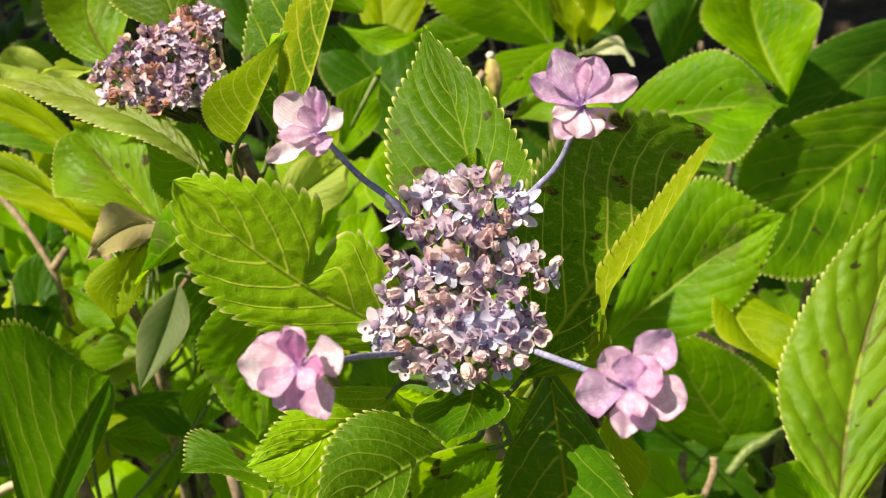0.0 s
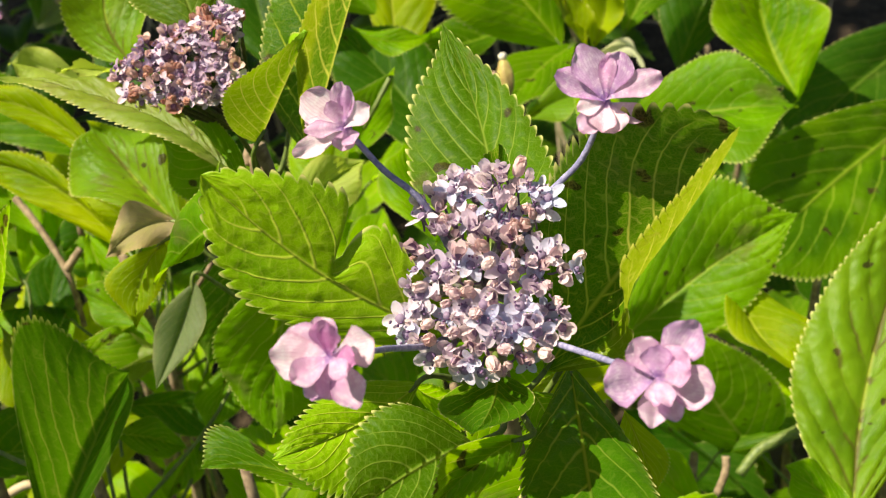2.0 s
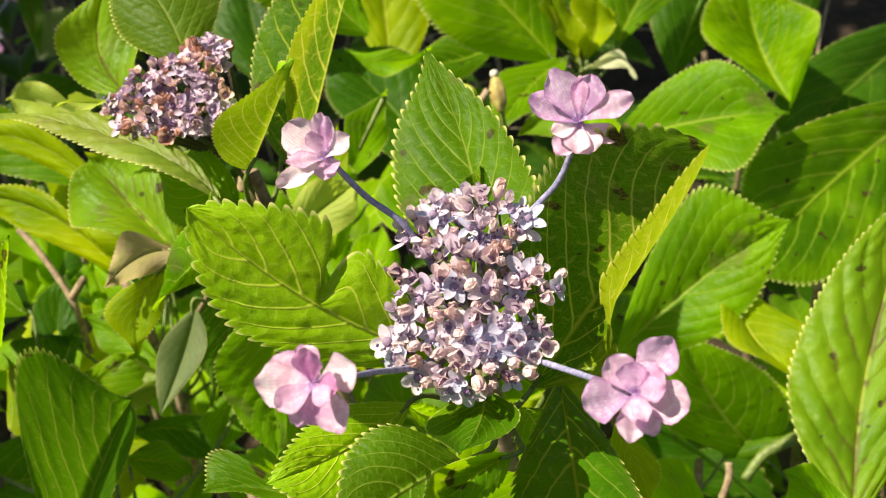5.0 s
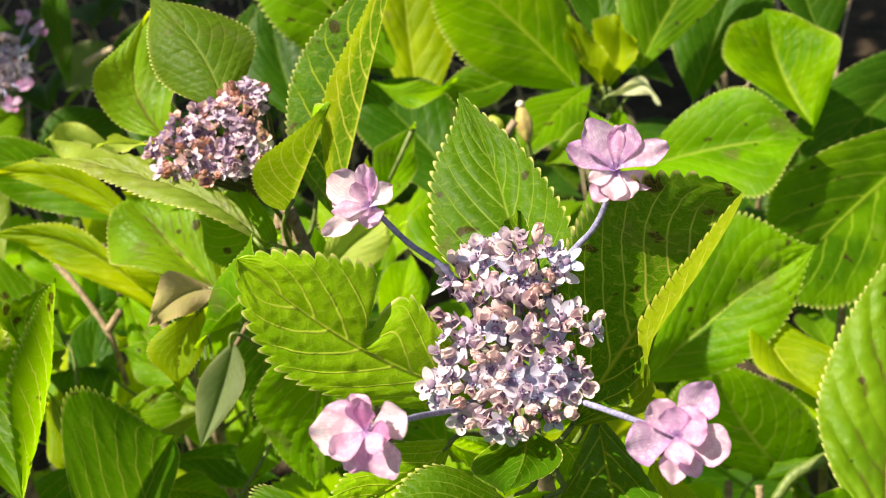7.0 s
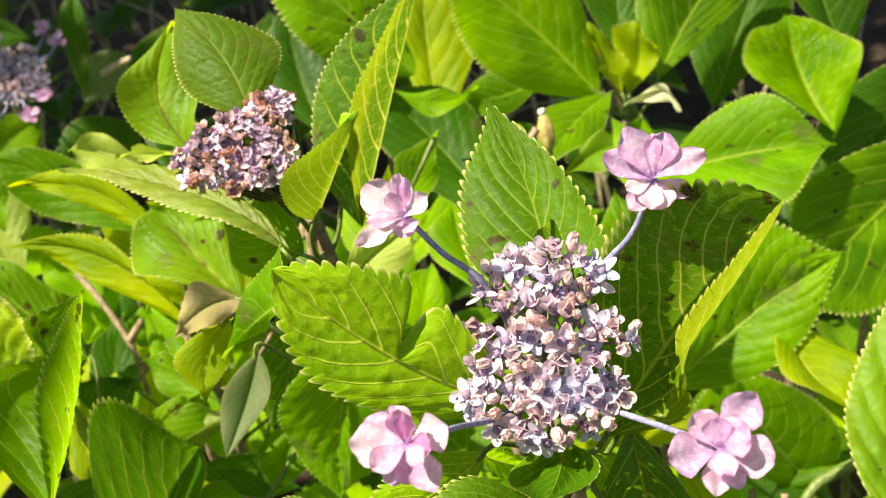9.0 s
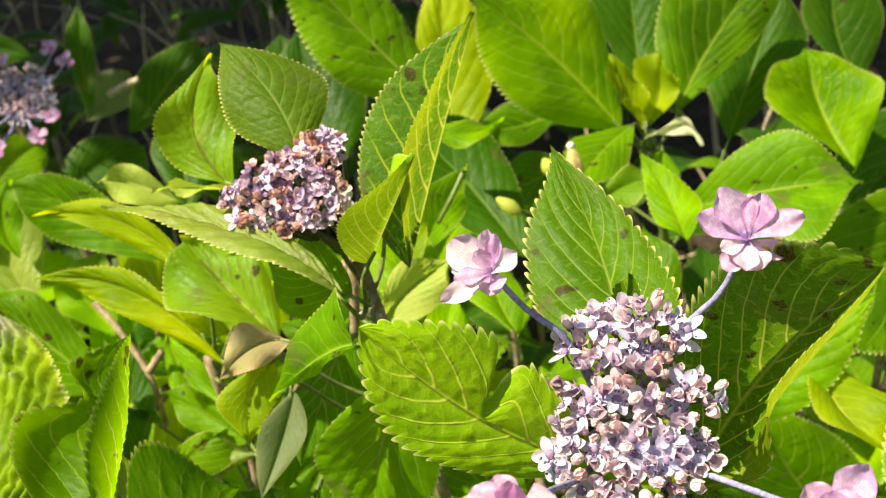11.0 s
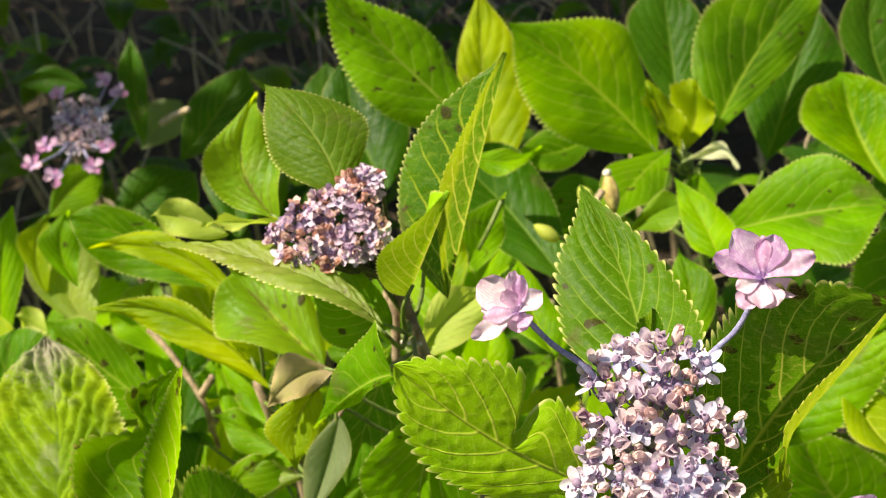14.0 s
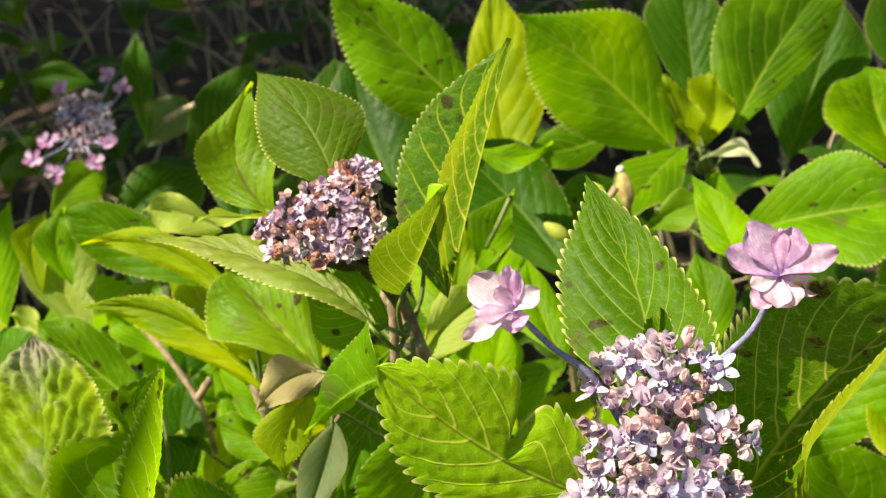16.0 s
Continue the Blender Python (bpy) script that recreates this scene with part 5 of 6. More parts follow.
leaf(puckered, GREEN, (-0.2953, 0.5621, 0.5965), (-0.3336, 0.5846, 0.6233), (-0.3639, 0.6005, 0.6528), (-0.3232, 0.5966, 0.6364), (-0.3488, 0.5577, 0.6130), teeth=36, bite=0.6, rows_per_tooth=3, wave=0.0035, pucker=0.8)
leaf(puckered, DARK, (-0.3819, 0.4941, 0.5558), (-0.3936, 0.5604, 0.6128), (-0.3883, 0.6044, 0.6470), (-0.4246, 0.5559, 0.6215), (-0.3557, 0.5708, 0.6250), teeth=36, bite=0.6, rows_per_tooth=3, wave=0.0035, pucker=0.8)
leaf(puckered, TIRED, (-0.2395, 0.4392, 0.5855), (-0.2507, 0.4640, 0.6076), (-0.2676, 0.4814, 0.6346), (-0.2580, 0.4591, 0.6096), (-0.2402, 0.4616, 0.6085), teeth=36, bite=0.6, rows_per_tooth=3, wave=0.0035)
leaf(lowleft, SHADED_GREEN, (-0.2627, 0.4255, 0.5143), (-0.2162, 0.4255, 0.5919), (-0.1747, 0.4173, 0.6528), (-0.2193, 0.4070, 0.6736), (-0.1879, 0.4020, 0.6184), drip=0.7, bow=0.02, label='folded leaf with a pale rim', teeth=34, bite=0.6, rows_per_tooth=4, pucker=0.25)
leaf(lowleft, GREEN, (-0.0760, 0.3406, 0.6478), (-0.1024, 0.3513, 0.6541), (-0.1283, 0.3507, 0.6553), (-0.1140, 0.3623, 0.6644), (-0.0960, 0.3401, 0.6579), label='bright folded leaf', bow=0.1, belly=0.35, drip=0.9)
leaf(lowleft, GREEN, (-0.2513, 0.5168, 0.5160), (-0.2334, 0.5195, 0.5092), (-0.2097, 0.5138, 0.5036), (-0.2309, 0.5237, 0.5211), (-0.2329, 0.5093, 0.5023), teeth=36, bite=0.6, rows_per_tooth=3, wave=0.0035, pucker=0.8)
leaf(lowleft, TIRED, (-0.2320, 0.5967, 0.5179), (-0.2609, 0.5914, 0.5101), (-0.2830, 0.5824, 0.5094), (-0.2514, 0.5962, 0.5212), (-0.2570, 0.5805, 0.5014), teeth=36, bite=0.6, rows_per_tooth=3, wave=0.0035, pucker=0.8)
leaf(lowleft, SHADED_GREEN, (-0.3110, 0.5821, 0.5147), (-0.3159, 0.6163, 0.5378), (-0.3079, 0.6466, 0.5665), (-0.3319, 0.6124, 0.5426), (-0.2973, 0.6141, 0.5378), teeth=36, bite=0.6, rows_per_tooth=3, wave=0.0035, pucker=0.8)
leaf(lowleft, YELLOW, (-0.3023, 0.5952, 0.4968), (-0.2990, 0.6138, 0.5142), (-0.2909, 0.6266, 0.5362), (-0.3056, 0.6104, 0.5178), (-0.2858, 0.6114, 0.5150), teeth=36, bite=0.6, rows_per_tooth=3, wave=0.0035, pucker=0.8)
leaf(lowleft, GREEN, (-0.1762, 0.5462, 0.5397), (-0.1886, 0.5386, 0.5255), (-0.1992, 0.5193, 0.5087), (-0.2003, 0.5351, 0.5299), (-0.1713, 0.5345, 0.5232), teeth=36, bite=0.6, rows_per_tooth=3, wave=0.0035, pucker=0.8)
leaf(lowleft, GREEN, (-0.2096, 0.5309, 0.4928), (-0.2224, 0.5229, 0.4780), (-0.2327, 0.5074, 0.4662), (-0.2310, 0.5197, 0.4822), (-0.2076, 0.5209, 0.4789), teeth=36, bite=0.6, rows_per_tooth=3, wave=0.0035, pucker=0.8)
leaf(lowleft, SHADED_GREEN, (-0.2593, 0.5552, 0.5017), (-0.2264, 0.5597, 0.4942), (-0.1918, 0.5501, 0.4811), (-0.2276, 0.5630, 0.5056), (-0.2298, 0.5462, 0.4836), teeth=36, bite=0.6, rows_per_tooth=3, wave=0.0035, pucker=0.8)
leaf(lowleft, YELLOW, (-0.3216, 0.5621, 0.5574), (-0.3109, 0.5419, 0.5384), (-0.2900, 0.5168, 0.5241), (-0.3224, 0.5364, 0.5401), (-0.2988, 0.5416, 0.5422), teeth=36, bite=0.6, rows_per_tooth=3, wave=0.0035, pucker=0.8)
leaf(lowleft, LUSH, (-0.3612, 0.6793, 0.5202), (-0.3443, 0.7070, 0.5470), (-0.3512, 0.7247, 0.5787), (-0.3654, 0.7051, 0.5555), (-0.3195, 0.7026, 0.5427), teeth=36, bite=0.6, rows_per_tooth=3, wave=0.0035, pucker=0.8)

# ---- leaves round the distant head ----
leaf(far, SHADED_GREEN, (-0.4355, 0.9887, 0.5653), (-0.4387, 1.0206, 0.6071), (-0.4383, 1.0548, 0.6477), (-0.4501, 1.0161, 0.6115), (-0.4252, 1.0180, 0.6061), teeth=36, bite=0.6, rows_per_tooth=3, petiole=False, pucker=0.8)
leaf(far, SHADED_GREEN, (-0.4052, 0.9825, 0.5457), (-0.3655, 1.0148, 0.5738), (-0.3369, 1.0455, 0.5994), (-0.3877, 1.0152, 0.5893), (-0.3413, 1.0046, 0.5576), teeth=36, bite=0.6, rows_per_tooth=3, petiole=False, pucker=0.8)
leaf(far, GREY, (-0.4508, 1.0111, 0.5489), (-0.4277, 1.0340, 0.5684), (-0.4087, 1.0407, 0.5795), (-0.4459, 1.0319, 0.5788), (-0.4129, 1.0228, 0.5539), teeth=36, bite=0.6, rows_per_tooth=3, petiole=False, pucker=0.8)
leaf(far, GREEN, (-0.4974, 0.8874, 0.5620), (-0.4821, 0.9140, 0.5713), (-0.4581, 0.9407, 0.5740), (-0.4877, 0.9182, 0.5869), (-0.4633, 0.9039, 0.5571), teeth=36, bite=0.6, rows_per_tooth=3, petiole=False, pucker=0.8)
leaf(far, SHADED_GREEN, (-0.5797, 1.0817, 0.6068), (-0.5488, 1.0908, 0.6028), (-0.5110, 1.0840, 0.5872), (-0.5454, 1.0935, 0.6132), (-0.5491, 1.0780, 0.5909), teeth=36, bite=0.6, rows_per_tooth=3, petiole=False, pucker=0.8)
leaf(far, SHADED_GREEN, (-0.4486, 0.8805, 0.5352), (-0.4165, 0.9164, 0.5528), (-0.3771, 0.9442, 0.5521), (-0.4318, 0.9199, 0.5706), (-0.3898, 0.9016, 0.5288), teeth=36, bite=0.6, rows_per_tooth=3, petiole=False, pucker=0.8)
leaf(far, SHADED_GREEN, (-0.1949, 0.8675, 0.5508), (-0.2167, 0.9137, 0.5812), (-0.2257, 0.9654, 0.6303), (-0.2478, 0.9087, 0.5892), (-0.1741, 0.9149, 0.5788), label='broad dark leaf in the shade', teeth=36, bite=0.6, rows_per_tooth=3, petiole=False, pucker=0.8)
leaf(far, SHADED_GREEN, (-0.2728, 0.9262, 0.5451), (-0.2512, 0.9671, 0.5739), (-0.2534, 1.0088, 0.6081), (-0.2832, 0.9611, 0.5829), (-0.2213, 0.9686, 0.5734), teeth=36, bite=0.6, rows_per_tooth=3, petiole=False, pucker=0.8)
leaf(far, SHADED_GREEN, (-0.3243, 0.8482, 0.5367), (-0.3313, 0.8912, 0.5599), (-0.3403, 0.9281, 0.5892), (-0.3527, 0.8861, 0.5667), (-0.3073, 0.8896, 0.5568), teeth=36, bite=0.6, rows_per_tooth=3, petiole=False, pucker=0.8)

# ---- the near flower head ----
HEAD = ((0.9988, -0.0485, -0.0114), (0.0456, 0.7986, 0.6001), (-0.0200, -0.5999, 0.7998))
cluster(near, (0.0011, 0.3134, 0.7687), *HEAD, [(0.0, 0.0218, 0.0206, 0.0112), (0.0, -0.0135, 0.0245, 0.0155), (-0.0185, -0.0005, 0.0090, 0.0085), (0.0200, 0.0020, 0.0085, 0.0070), (0.004, 0.0065, 0.0125, 0.0085)], FRESH, 265, 0.010, 3, {'open': 5, 'cup': 6, 'bud': 5}, 0.92, (-0.0024, 0.3311, 0.7510))
sterile_flower(near, (-0.0340, 0.3265, 0.8186), (0.9927, -0.1178, 0.0240), (0.0660, 0.7008, 0.7103), (-0.1005, -0.7035, 0.7035), [
    (204, 0.0181, 0.0075, 2, BLUSH),
    (172, 0.0134, 0.0054, 10, BLUSH),
    (140, 0.0173, 0.0125, 14, BLUSH),
    (262, 0.0067, 0.0077, 0, PINK),
    (300, 0.0058, 0.0064, 5, PINK),
    (90, 0.0144, 0.0070, 22, PINK),
    (73, 0.0134, 0.0051, 30, MAUVE),
    (30, 0.0112, 0.0074, 15, BLUSH),
    (110, 0.0096, 0.0058, 40, PINK),
    (190, 0.0112, 0.0058, 18, PINK),
], 1.0, 1)
ray_stalk(near, [(-0.0344, 0.3282, 0.8176), (-0.0261, 0.3271, 0.8035), (-0.0157, 0.3254, 0.7915), (-0.0090, 0.3283, 0.7673), (-0.0024, 0.3311, 0.7510)])
sterile_flower(near, (0.0417, 0.3246, 0.8205), (0.9980, -0.0453, -0.0440), (0.0632, 0.7156, 0.6957), (0.0000, -0.6971, 0.7170), [
    (338, 0.0125, 0.0067, -10, PINK),
    (228, 0.0115, 0.0074, -8, PINK),
    (290, 0.0099, 0.0093, -4, BLUSH),
    (262, 0.0093, 0.0080, 4, BLUSH),
    (198, 0.0090, 0.0061, 6, BLUSH),
    (151, 0.0170, 0.0086, 8, MAUVE),
    (115, 0.0173, 0.0106, 14, MAUVE),
    (67, 0.0147, 0.0096, 18, MAUVE),
    (19, 0.0179, 0.0080, 8, PINK),
    (85, 0.0128, 0.0054, 10, PINK),
], 1.0, 2)
ray_stalk(near, [(0.0417, 0.3263, 0.8195), (0.0337, 0.3282, 0.8002), (0.0214, 0.3304, 0.7855), (0.0095, 0.3308, 0.7643), (-0.0024, 0.3311, 0.7510)])
sterile_flower(near, (-0.0305, 0.2428, 0.8037), (0.9965, -0.0826, -0.0138), (0.0674, 0.6931, 0.7177), (-0.0497, -0.7161, 0.6962), [
    (118, 0.0138, 0.0106, 0, PINK),
    (235, 0.0157, 0.0106, -6, MAUVE),
    (262, 0.0134, 0.0099, -2, PINK),
    (298, 0.0173, 0.0118, 0, PINK),
    (20, 0.0147, 0.0125, 4, BLUSH),
    (150, 0.0166, 0.0118, 6, PINK),
    (178, 0.0186, 0.0147, 8, BLUSH),
    (212, 0.0144, 0.0096, 14, PINK),
    (350, 0.0109, 0.0090, 26, MAGENTA),
    (96, 0.0128, 0.0090, 30, MAGENTA),
    (76, 0.0131, 0.0070, 38, MAGENTA),
    (318, 0.0102, 0.0074, 22, PINK),
], 0.82, 3)
ray_stalk(near, [(-0.0310, 0.2442, 0.8024), (-0.0250, 0.2715, 0.7803), (-0.0161, 0.2969, 0.7586), (-0.0092, 0.3140, 0.7508), (-0.0024, 0.3311, 0.7510)])
sterile_flower(near, (0.0481, 0.2453, 0.7875), (0.9975, -0.0478, -0.0520), (0.0706, 0.6749, 0.7345), (0.0000, -0.7363, 0.6766), [
    (263, 0.0157, 0.0099, -4, PINK),
    (294, 0.0154, 0.0077, -2, MAUVE),
    (190, 0.0173, 0.0141, 4, MAUVE),
    (54, 0.0208, 0.0141, 4, MAUVE),
    (344, 0.0182, 0.0147, 6, PINK),
    (121, 0.0141, 0.0115, 6, PINK),
    (265, 0.0096, 0.0077, 20, PINK),
    (44, 0.0125, 0.0115, 16, PINK),
    (96, 0.0109, 0.0099, 22, MAUVE),
    (290, 0.0099, 0.0067, 18, PINK),
    (10, 0.0106, 0.0080, 18, PINK),
], 0.82, 4)
ray_stalk(near, [(0.0481, 0.2468, 0.7861), (0.0340, 0.2737, 0.7695), (0.0170, 0.2997, 0.7556), (0.0073, 0.3154, 0.7493), (-0.0024, 0.3311, 0.7510)])

# ---- the fading flower head ----
cluster(second, (-0.1298, 0.4682, 0.7712), (0.9950, -0.0988, -0.0119), (0.0860, 0.7944, 0.6012), (-0.0499, -0.5993, 0.7990), [(0.0, -0.003, 0.0262, 0.0156), (0.0145, 0.0190, 0.0105, 0.0072), (0.009, 0.011, 0.013, 0.008)], FADED, 290, 0.008, 5, {'open': 5, 'cup': 5, 'bud': 3}, 0.76, (-0.1146, 0.4875, 0.7263), SHADED_BRANCHLET)

# ---- the distant flower head ----
cluster(far, (-0.4633, 0.9448, 0.6152), (0.9966, -0.0629, -0.0538), (0.0828, 0.7574, 0.6477), (0.0000, -0.6500, 0.7600), [(0, 0.0, 0.024, 0.024)], FRESH, 80, 0.008, 7, {'open': 4, 'cup': 5, 'bud': 3}, 0.95, (-0.4820, 0.9454, 0.5983))
FAR_RAYS = [(-0.4743, 0.9489, 0.6460), (-0.4338, 0.9629, 0.6457), (-0.4228, 0.9527, 0.6363), (-0.4286, 0.9037, 0.6105), (-0.4885, 0.8834, 0.6164), (-0.4775, 0.8975, 0.6250), (-0.4691, 0.8744, 0.6062), (-0.4393, 0.8847, 0.6036)]
ray_dice = random.Random(17)
for n, place in enumerate(FAR_RAYS):
    out = Vector((-0.2 + 0.06 * n, -0.60, 0.78)).normalized()
    side = Vector((1.0, -0.08, 0.05)).cross(out).normalized()
    petals = [(72 * q + 31 * n, 0.0105 * ray_dice.uniform(0.7, 1.1), 0.0085 * ray_dice.uniform(0.7, 1.0), ray_dice.uniform(0, 38), (MAUVE, MAGENTA, PINK)[(q + n) % 3]) for q in range(5)]
    sterile_flower(far, place, out.cross(side) * -1, side * -1, out, petals, 0.95, 10 + n)
    p, hub = Vector(place), Vector((-0.4720, 0.9440, 0.6060))
    ray_stalk(far, [p - out * 0.001, p.lerp(hub, 0.5) - Vector((0, 0, 0.004)), p.lerp(hub, 0.9)])

# ---- seed case, twigs and dry stalks ----
seed_case(behind, (-0.0111, 0.6822, 0.6482), (-0.0102, 0.6765, 0.6370), (-0.0098, 0.6730, 0.6071))
bud(behind, (-0.0517, 0.6404, 0.6379), (-0.0585, 0.6426, 0.6435), (-0.0359, 0.6505, 0.6201))
twig(leftside, [(-0.3216, 0.6384, 0.6076), (-0.3074, 0.6258, 0.5943), (-0.2898, 0.6059, 0.5695), (-0.2869, 0.5954, 0.5355)], 0.0024, WOOD)
twig(leftside, [(-0.2901, 0.6073, 0.5717), (-0.2789, 0.6112, 0.5833)], 0.0028, WOOD)
twig(leftside, [(-0.3098, 0.6641, 0.6223), (-0.3101, 0.6554, 0.6091), (-0.3121, 0.6526, 0.5871)], 0.0022, CHALK)
twig(leftside, [(-0.2960, 0.6560, 0.6054), (-0.2908, 0.6499, 0.5945), (-0.2924, 0.6458, 0.5704)], 0.0026, WOOD)
twig(second, [(-0.1715, 0.5012, 0.6271), (-0.1642, 0.5020, 0.6353), (-0.1547, 0.5054, 0.6467)], 0.0014, WOOD)
twig(lowleft, [(-0.2381, 0.6005, 0.4906), (-0.2412, 0.5850, 0.4706), (-0.2451, 0.5672, 0.4477), (-0.2499, 0.5449, 0.4190)], 0.0022, WOOD)
twig(lowleft, [(-0.3330, 0.5526, 0.5135), (-0.3164, 0.5405, 0.5023), (-0.3018, 0.5283, 0.4915)], 0.0036, STRAW)
twig(lowleft, [(-0.3446, 0.5537, 0.4838), (-0.3271, 0.5456, 0.4779), (-0.3144, 0.5368, 0.4719)], 0.0036, STRAW)
twig(lowleft, [(-0.3276, 0.5048, 0.4823), (-0.3154, 0.5095, 0.4860), (-0.3019, 0.5109, 0.4852)], 0.0030, STRAW)
twig(rightside, [(0.1553, 0.5952, 0.4022), (0.1385, 0.5900, 0.3988), (0.1271, 0.5854, 0.3951), (0.1150, 0.5761, 0.3851)], 0.0042, STEM)
twig(rightside, [(0.1002, 0.5265, 0.4563), (0.0987, 0.5201, 0.4481), (0.0902, 0.5097, 0.4361)], 0.0026, WOOD)
twig(second, [(-0.1175, 0.4859, 0.6888), (-0.1112, 0.4817, 0.6901), (-0.1065, 0.4780, 0.6924)], 0.0012, CHALK)
twig(behind, [(-0.0753, 0.6548, 0.6584), (-0.0858, 0.6438, 0.6453), (-0.0956, 0.6439, 0.6304)], 0.0016, STEM)
bud(behind, (-0.0251, 0.6463, 0.6576), (-0.0276, 0.6489, 0.6624), (-0.0207, 0.6505, 0.6441))
bud(behind, (-0.0209, 0.6375, 0.6429), (-0.0237, 0.6388, 0.6458), (-0.0247, 0.6421, 0.6327))
twig(behind, [(-0.0146, 0.6612, 0.6492), (-0.0214, 0.6551, 0.6421), (-0.0273, 0.6494, 0.6262), (-0.0319, 0.6460, 0.6040)], 0.0024, WOOD)
twig(far, [(-0.4097, 0.9837, 0.5859), (-0.3943, 0.9799, 0.5933), (-0.3773, 0.9755, 0.5995)], 0.0036, STRAW)
twig(second, [(-0.1228, 0.4958, 0.7047), (-0.1191, 0.4990, 0.7120), (-0.1193, 0.4920, 0.6983), (-0.1236, 0.4879, 0.6756)], 0.0030, WOOD)

# ---- undergrowth ----
def plain_leaf(owner, material, base, way, up, length, width, droop, seed):
    """A simple leaf of the undergrowth, by its direction and size."""
    b, w = Vector(base), Vector(way).normalized()
    s = w.cross(Vector(up)).normalized()
    n = s.cross(w)
    mid = b + w * length * 0.5 + n * droop * length * 0.25
    tip = b + w * length - n * droop * length * 0.3
    wide = b + w * length * 0.43 + n * (droop * 0.2 * length + 0.20 * width)
    return leaf(owner, material, b, mid, tip, wide - s * width * 0.5, wide + s * width * 0.5, teeth=12, rows_per_tooth=2, side_cells=3, seed=seed)


rng = random.Random(5)


def undergrowth(x, y, height, leaves, size, mats):
    """A low leafy shoot that fills the dark gaps below the others."""
    ob = shoot("hydrangea_shoot", (x + rng.uniform(-0.03, 0.03), y + rng.uniform(-0.03, 0.03), height), (x, y, 0.0), "low shaded hydrangea shoot under the flowering ones", 0.0035)
    a, z = Vector(ob["stem"][:3]), Vector(ob["stem"][3:])
    for n in range(leaves):
        f = 0.35 + 0.63 * (n + 0.5) / leaves
        turn = n * 2.4 + rng.uniform(-0.4, 0.4)
        base = a.lerp(z, f) + Vector((math.cos(turn), math.sin(turn), 0.4)) * 0.02
        way = Vector((math.cos(turn), math.sin(turn), rng.uniform(-0.25, 0.45)))
        length = size * rng.uniform(0.75, 1.2)
        plain_leaf(ob, rng.choice(mats), base, way, (rng.uniform(-0.3, 0.3), rng.uniform(-0.3, 0.3), 1), length, length * rng.uniform(0.48, 0.62), rng.uniform(0.1, 0.5), 900 + n + int(1000 * x))


for row, y in enumerate((0.30, 0.44, 0.58, 0.72, 0.86)):
    for col in range(9):
        x = -0.74 + 0.17 * col + 0.08 * (row % 2) + rng.uniform(-0.03, 0.03)
        high = rng.uniform(0.53, 0.58) if x < -0.1 and 0.4 < y < 0.8 else rng.uniform(0.47, 0.52) if x < 0.0 and 0.4 < y < 0.8 else rng.uniform(0.36, 0.43)
        undergrowth(x, y + rng.uniform(-0.03, 0.03), high, 9, 0.105, [GREEN, LUSH, LUSH, YELLOW, SHADED_GREEN] if x < 0.05 else [GREEN, GREEN, LUSH, SHADED_GREEN])
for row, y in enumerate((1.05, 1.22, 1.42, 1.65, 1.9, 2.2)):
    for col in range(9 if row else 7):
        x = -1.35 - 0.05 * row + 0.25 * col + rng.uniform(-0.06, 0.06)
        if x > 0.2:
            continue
        # far rows take mostly the darkened green, so part of their shade is painted
        undergrowth(x, y + rng.uniform(-0.06, 0.06), rng.uniform(0.24, 0.40), 7, 0.12, [GREEN, SHADED_GREEN, SHADED_GREEN, SHADED_GREEN])


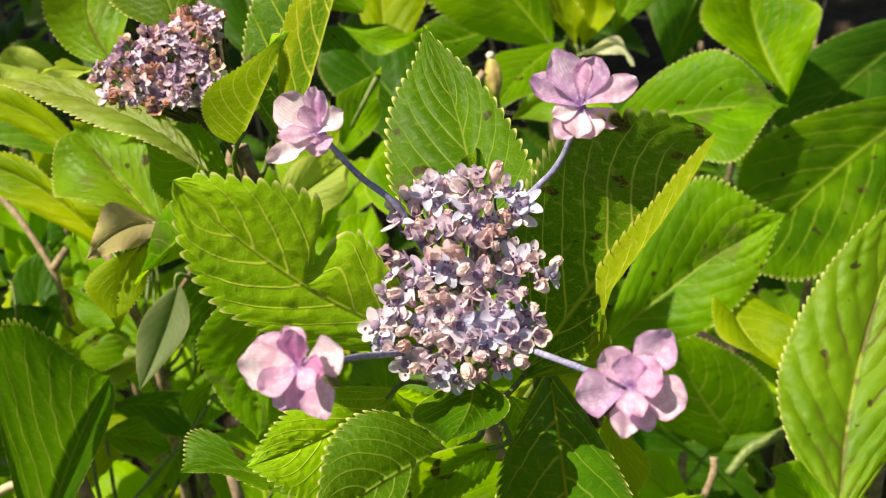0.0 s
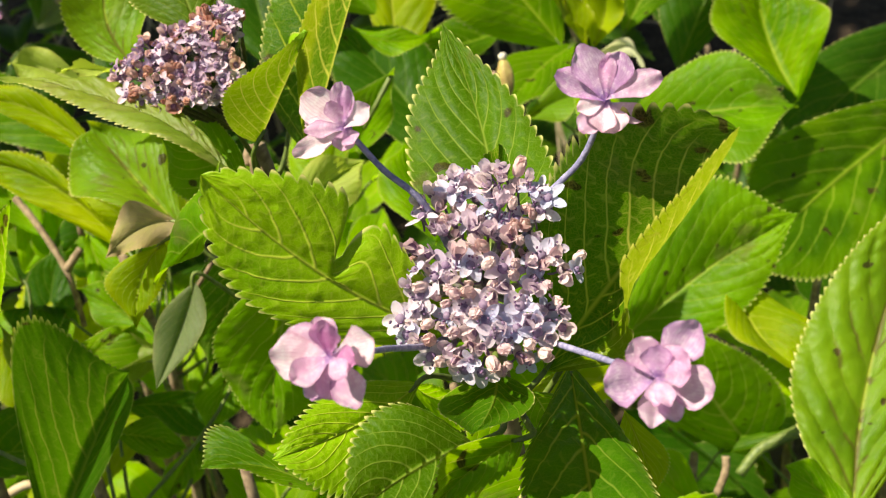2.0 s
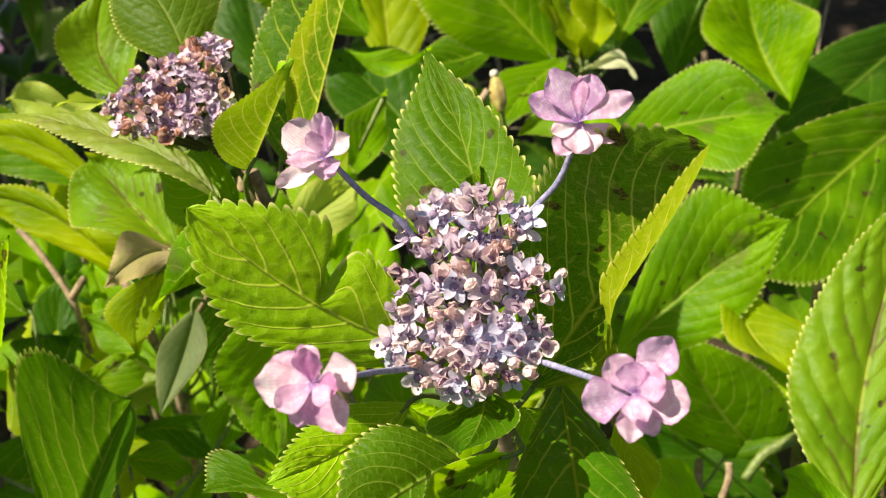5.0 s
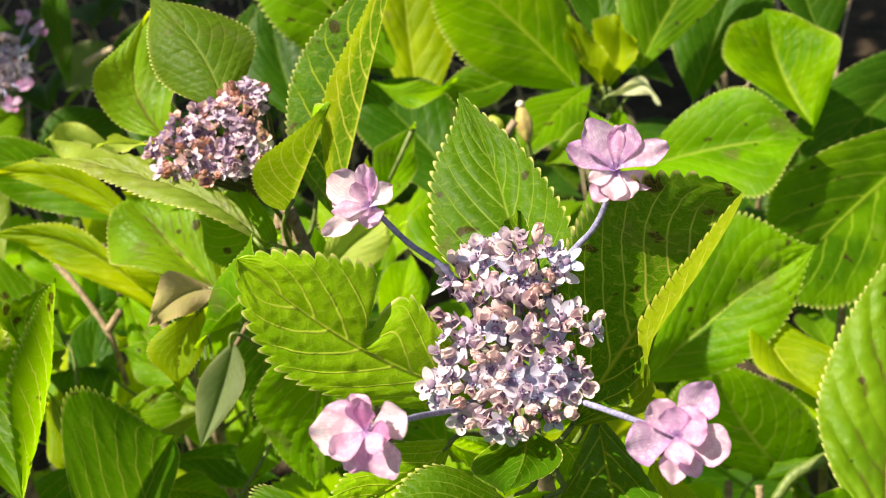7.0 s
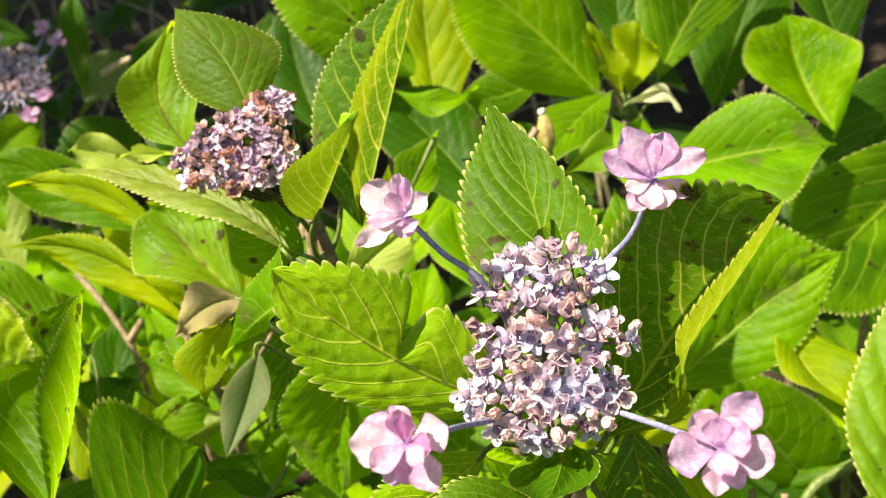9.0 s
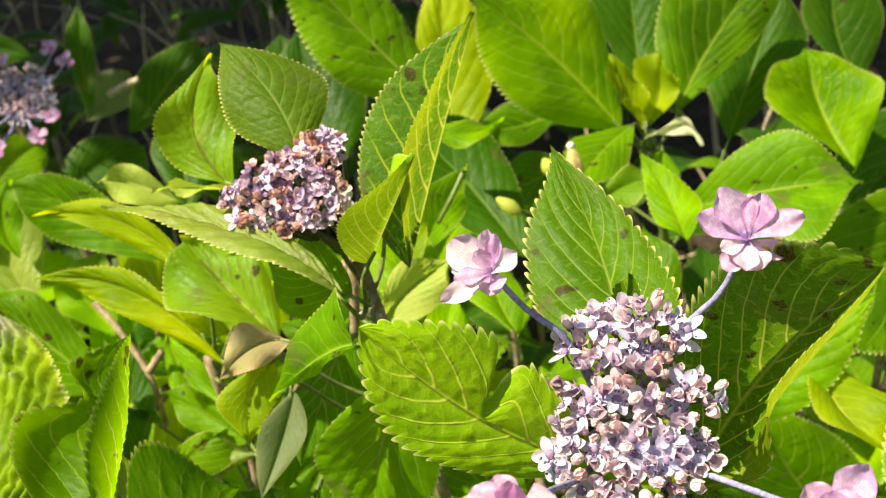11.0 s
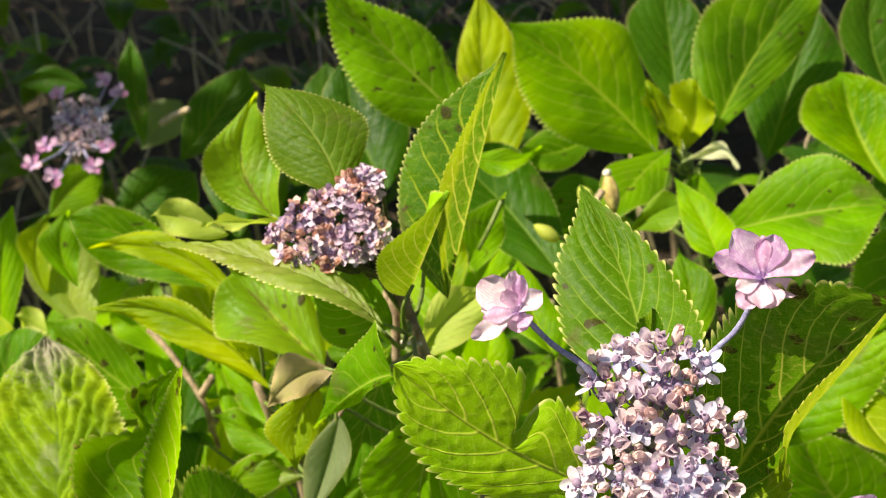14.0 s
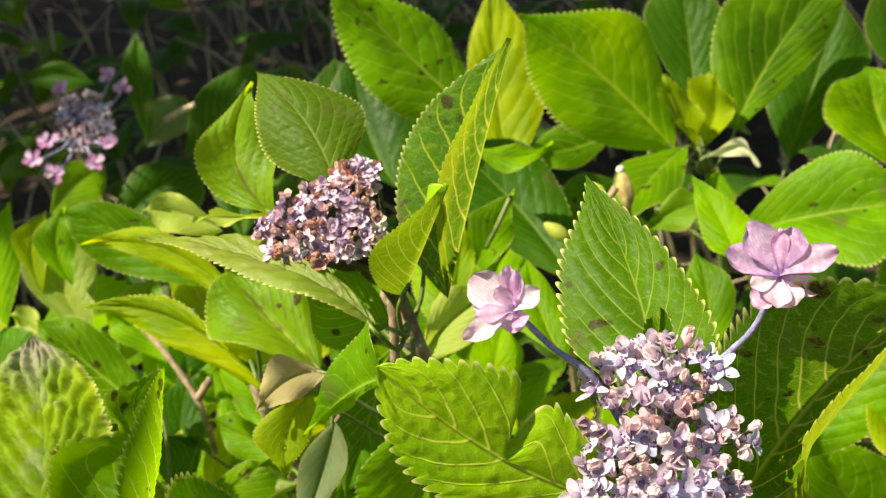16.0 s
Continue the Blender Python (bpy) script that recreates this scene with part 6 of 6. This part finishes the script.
# ---- an unseen tree, added so that its crown shades the far corner ----
def shade_tree():
    tree = new("shade_caster_tree")
    tree.location = (-2.22, 2.90, 0.0)
    tagged(tree, "unseen tree added to shade the far corner of the bed", "tree")
    bm = bmesh.new()
    tube(bm, [(0, 0, -0.02), (0.02, -0.05, 0.7), (0.12, -0.2, 1.3), (0.35, -0.55, 1.8)], [0.075, 0.06, 0.048, 0.03], 12)
    part("trunk", bm, WOOD, tree, "grey-brown bark")
    ends = []
    for n in range(9):
        w = n * 0.7
        end = Vector((0.70 + 0.5 * math.cos(w), -1.42 + 0.65 * math.sin(w), 2.0 + 0.3 * math.sin(2.1 * w)))
        bm = bmesh.new()
        tube(bm, [(0.12, -0.2, 1.3), Vector((0.12, -0.2, 1.3)).lerp(end, 0.55) + Vector((0, 0, 0.1)), end], [0.026, 0.016, 0.006], 8)
        part("limb", bm, WOOD, tree)
        ends.append(end)
    # further limbs out of view, added to widen the shade over the background
    for x, y, z in ((1.30, -1.40, 2.0), (1.60, -1.25, 1.95), (1.85, -1.50, 1.90), (1.55, -0.90, 2.05), (1.95, -1.05, 1.95), (2.1, -1.3, 1.85), (-0.45, -0.10, 2.0), (-0.05, -0.30, 2.1), (0.35, -0.40, 2.1), (-0.30, -0.55, 2.0)):
        end = Vector((x, y, z))
        bm = bmesh.new()
        tube(bm, [(0.12, -0.2, 1.3), Vector((0.12, -0.2, 1.3)).lerp(end, 0.5) + Vector((0, 0, 0.2)), end], [0.028, 0.018, 0.006], 8)
        part("limb", bm, WOOD, tree)
        ends.append(end)
    verts, faces = [], []
    pick = random.Random(21)
    for n in range(4600):
        o = pick.choice(ends) if n % 3 else pick.choice(ends).lerp(Vector((0.6, -1.2, 2.05)), pick.random())
        c = o + Vector((pick.gauss(0, 0.15), pick.gauss(0, 0.15), pick.gauss(0, 0.11)))
        m = Euler((pick.uniform(-0.8, 0.8), pick.uniform(-0.8, 0.8), pick.uniform(0, 6.28))).to_matrix()
        size = pick.uniform(0.035, 0.06)
        first = len(verts)
        for x, y, z in ((-1, 0, 0), (-0.3, -0.5, 0.12), (-0.3, 0.5, 0.12), (0.4, -0.4, 0.08), (0.4, 0.4, 0.08), (1.1, 0, -0.1), (0, 0, 0)):
            verts.append(c + m @ Vector((x, y, z)) * size)
        faces += [(first, first + 1, first + 6), (first, first + 6, first + 2), (first + 1, first + 3, first + 6), (first + 2, first + 6, first + 4), (first + 3, first + 5, first + 6), (first + 4, first + 6, first + 5)]
    me = bpy.data.meshes.new("crown")
    me.from_pydata(verts, [], faces)
    attach("crown", me, SHADED_GREEN, tree, "loose crown of small dark leaves")


shade_tree()


# ---- ground ----
def ground_sheet():
    edge = [-60, -20, -6, -2.5, *np.linspace(-1.5, 1.5, 40), 2.5, 6, 20, 60]
    ys = [-60, -20, -6, -2, *np.linspace(-0.5, 3.0, 46), 5, 12, 30, 60]
    grid, uvs = np.zeros((len(ys), len(edge), 3)), np.zeros((len(ys), len(edge), 2))
    for i, y in enumerate(ys):
        for j, x in enumerate(edge):
            grid[i, j] = (x, y, 0.012 * noise.noise(Vector((x * 5, y * 5, 0))) - 0.004 + 0.02 * noise.noise(Vector((x, y, 3))))
            uvs[i, j] = (x, y)
    ob = new("ground", sheet("ground", grid, uvs))
    ob.data.materials.append(SOIL)
    ob.data.shade_smooth()
    tagged(ob, "dark damp garden soil with bits of litter", "ground", kind="structure")


ground_sheet()


def dry_stalks():
    """Withered grass stems lying and leaning over the soil."""
    verts, faces = [], []
    pick = random.Random(9)
    for n in range(210):
        x, y = pick.uniform(-1.6, 0.4), pick.uniform(1.15, 2.7)
        lean = pick.uniform(0, 6.28)
        tall = pick.uniform(0.20, 0.62)
        away = pick.uniform(0.05, 0.30)
        w = pick.uniform(0.0024, 0.0056)
        first = len(verts)
        for i in range(6):
            t = i / 5
            cx, cy = x + away * t * t * math.cos(lean), y + away * t * t * math.sin(lean)
            cz = -0.01 + tall * t * (1 - 0.35 * t)
            r = w * (1 - 0.7 * t)
            for k in range(3):
                verts.append((cx + r * math.cos(k * 2.094), cy + r * math.sin(k * 2.094), cz))
        for i in range(5):
            for k in range(3):
                q = first + 3 * i
                faces.append((q + k, q + (k + 1) % 3, q + 3 + (k + 1) % 3, q + 3 + k))
    me = bpy.data.meshes.new("dry_grass")
    me.from_pydata(verts, [], faces)
    me.materials.append(STRAW)
    ob = new("dry_grass", me)
    tagged(ob, "thin withered grass stalks over dark soil", "grass", kind="stuff")


dry_stalks()
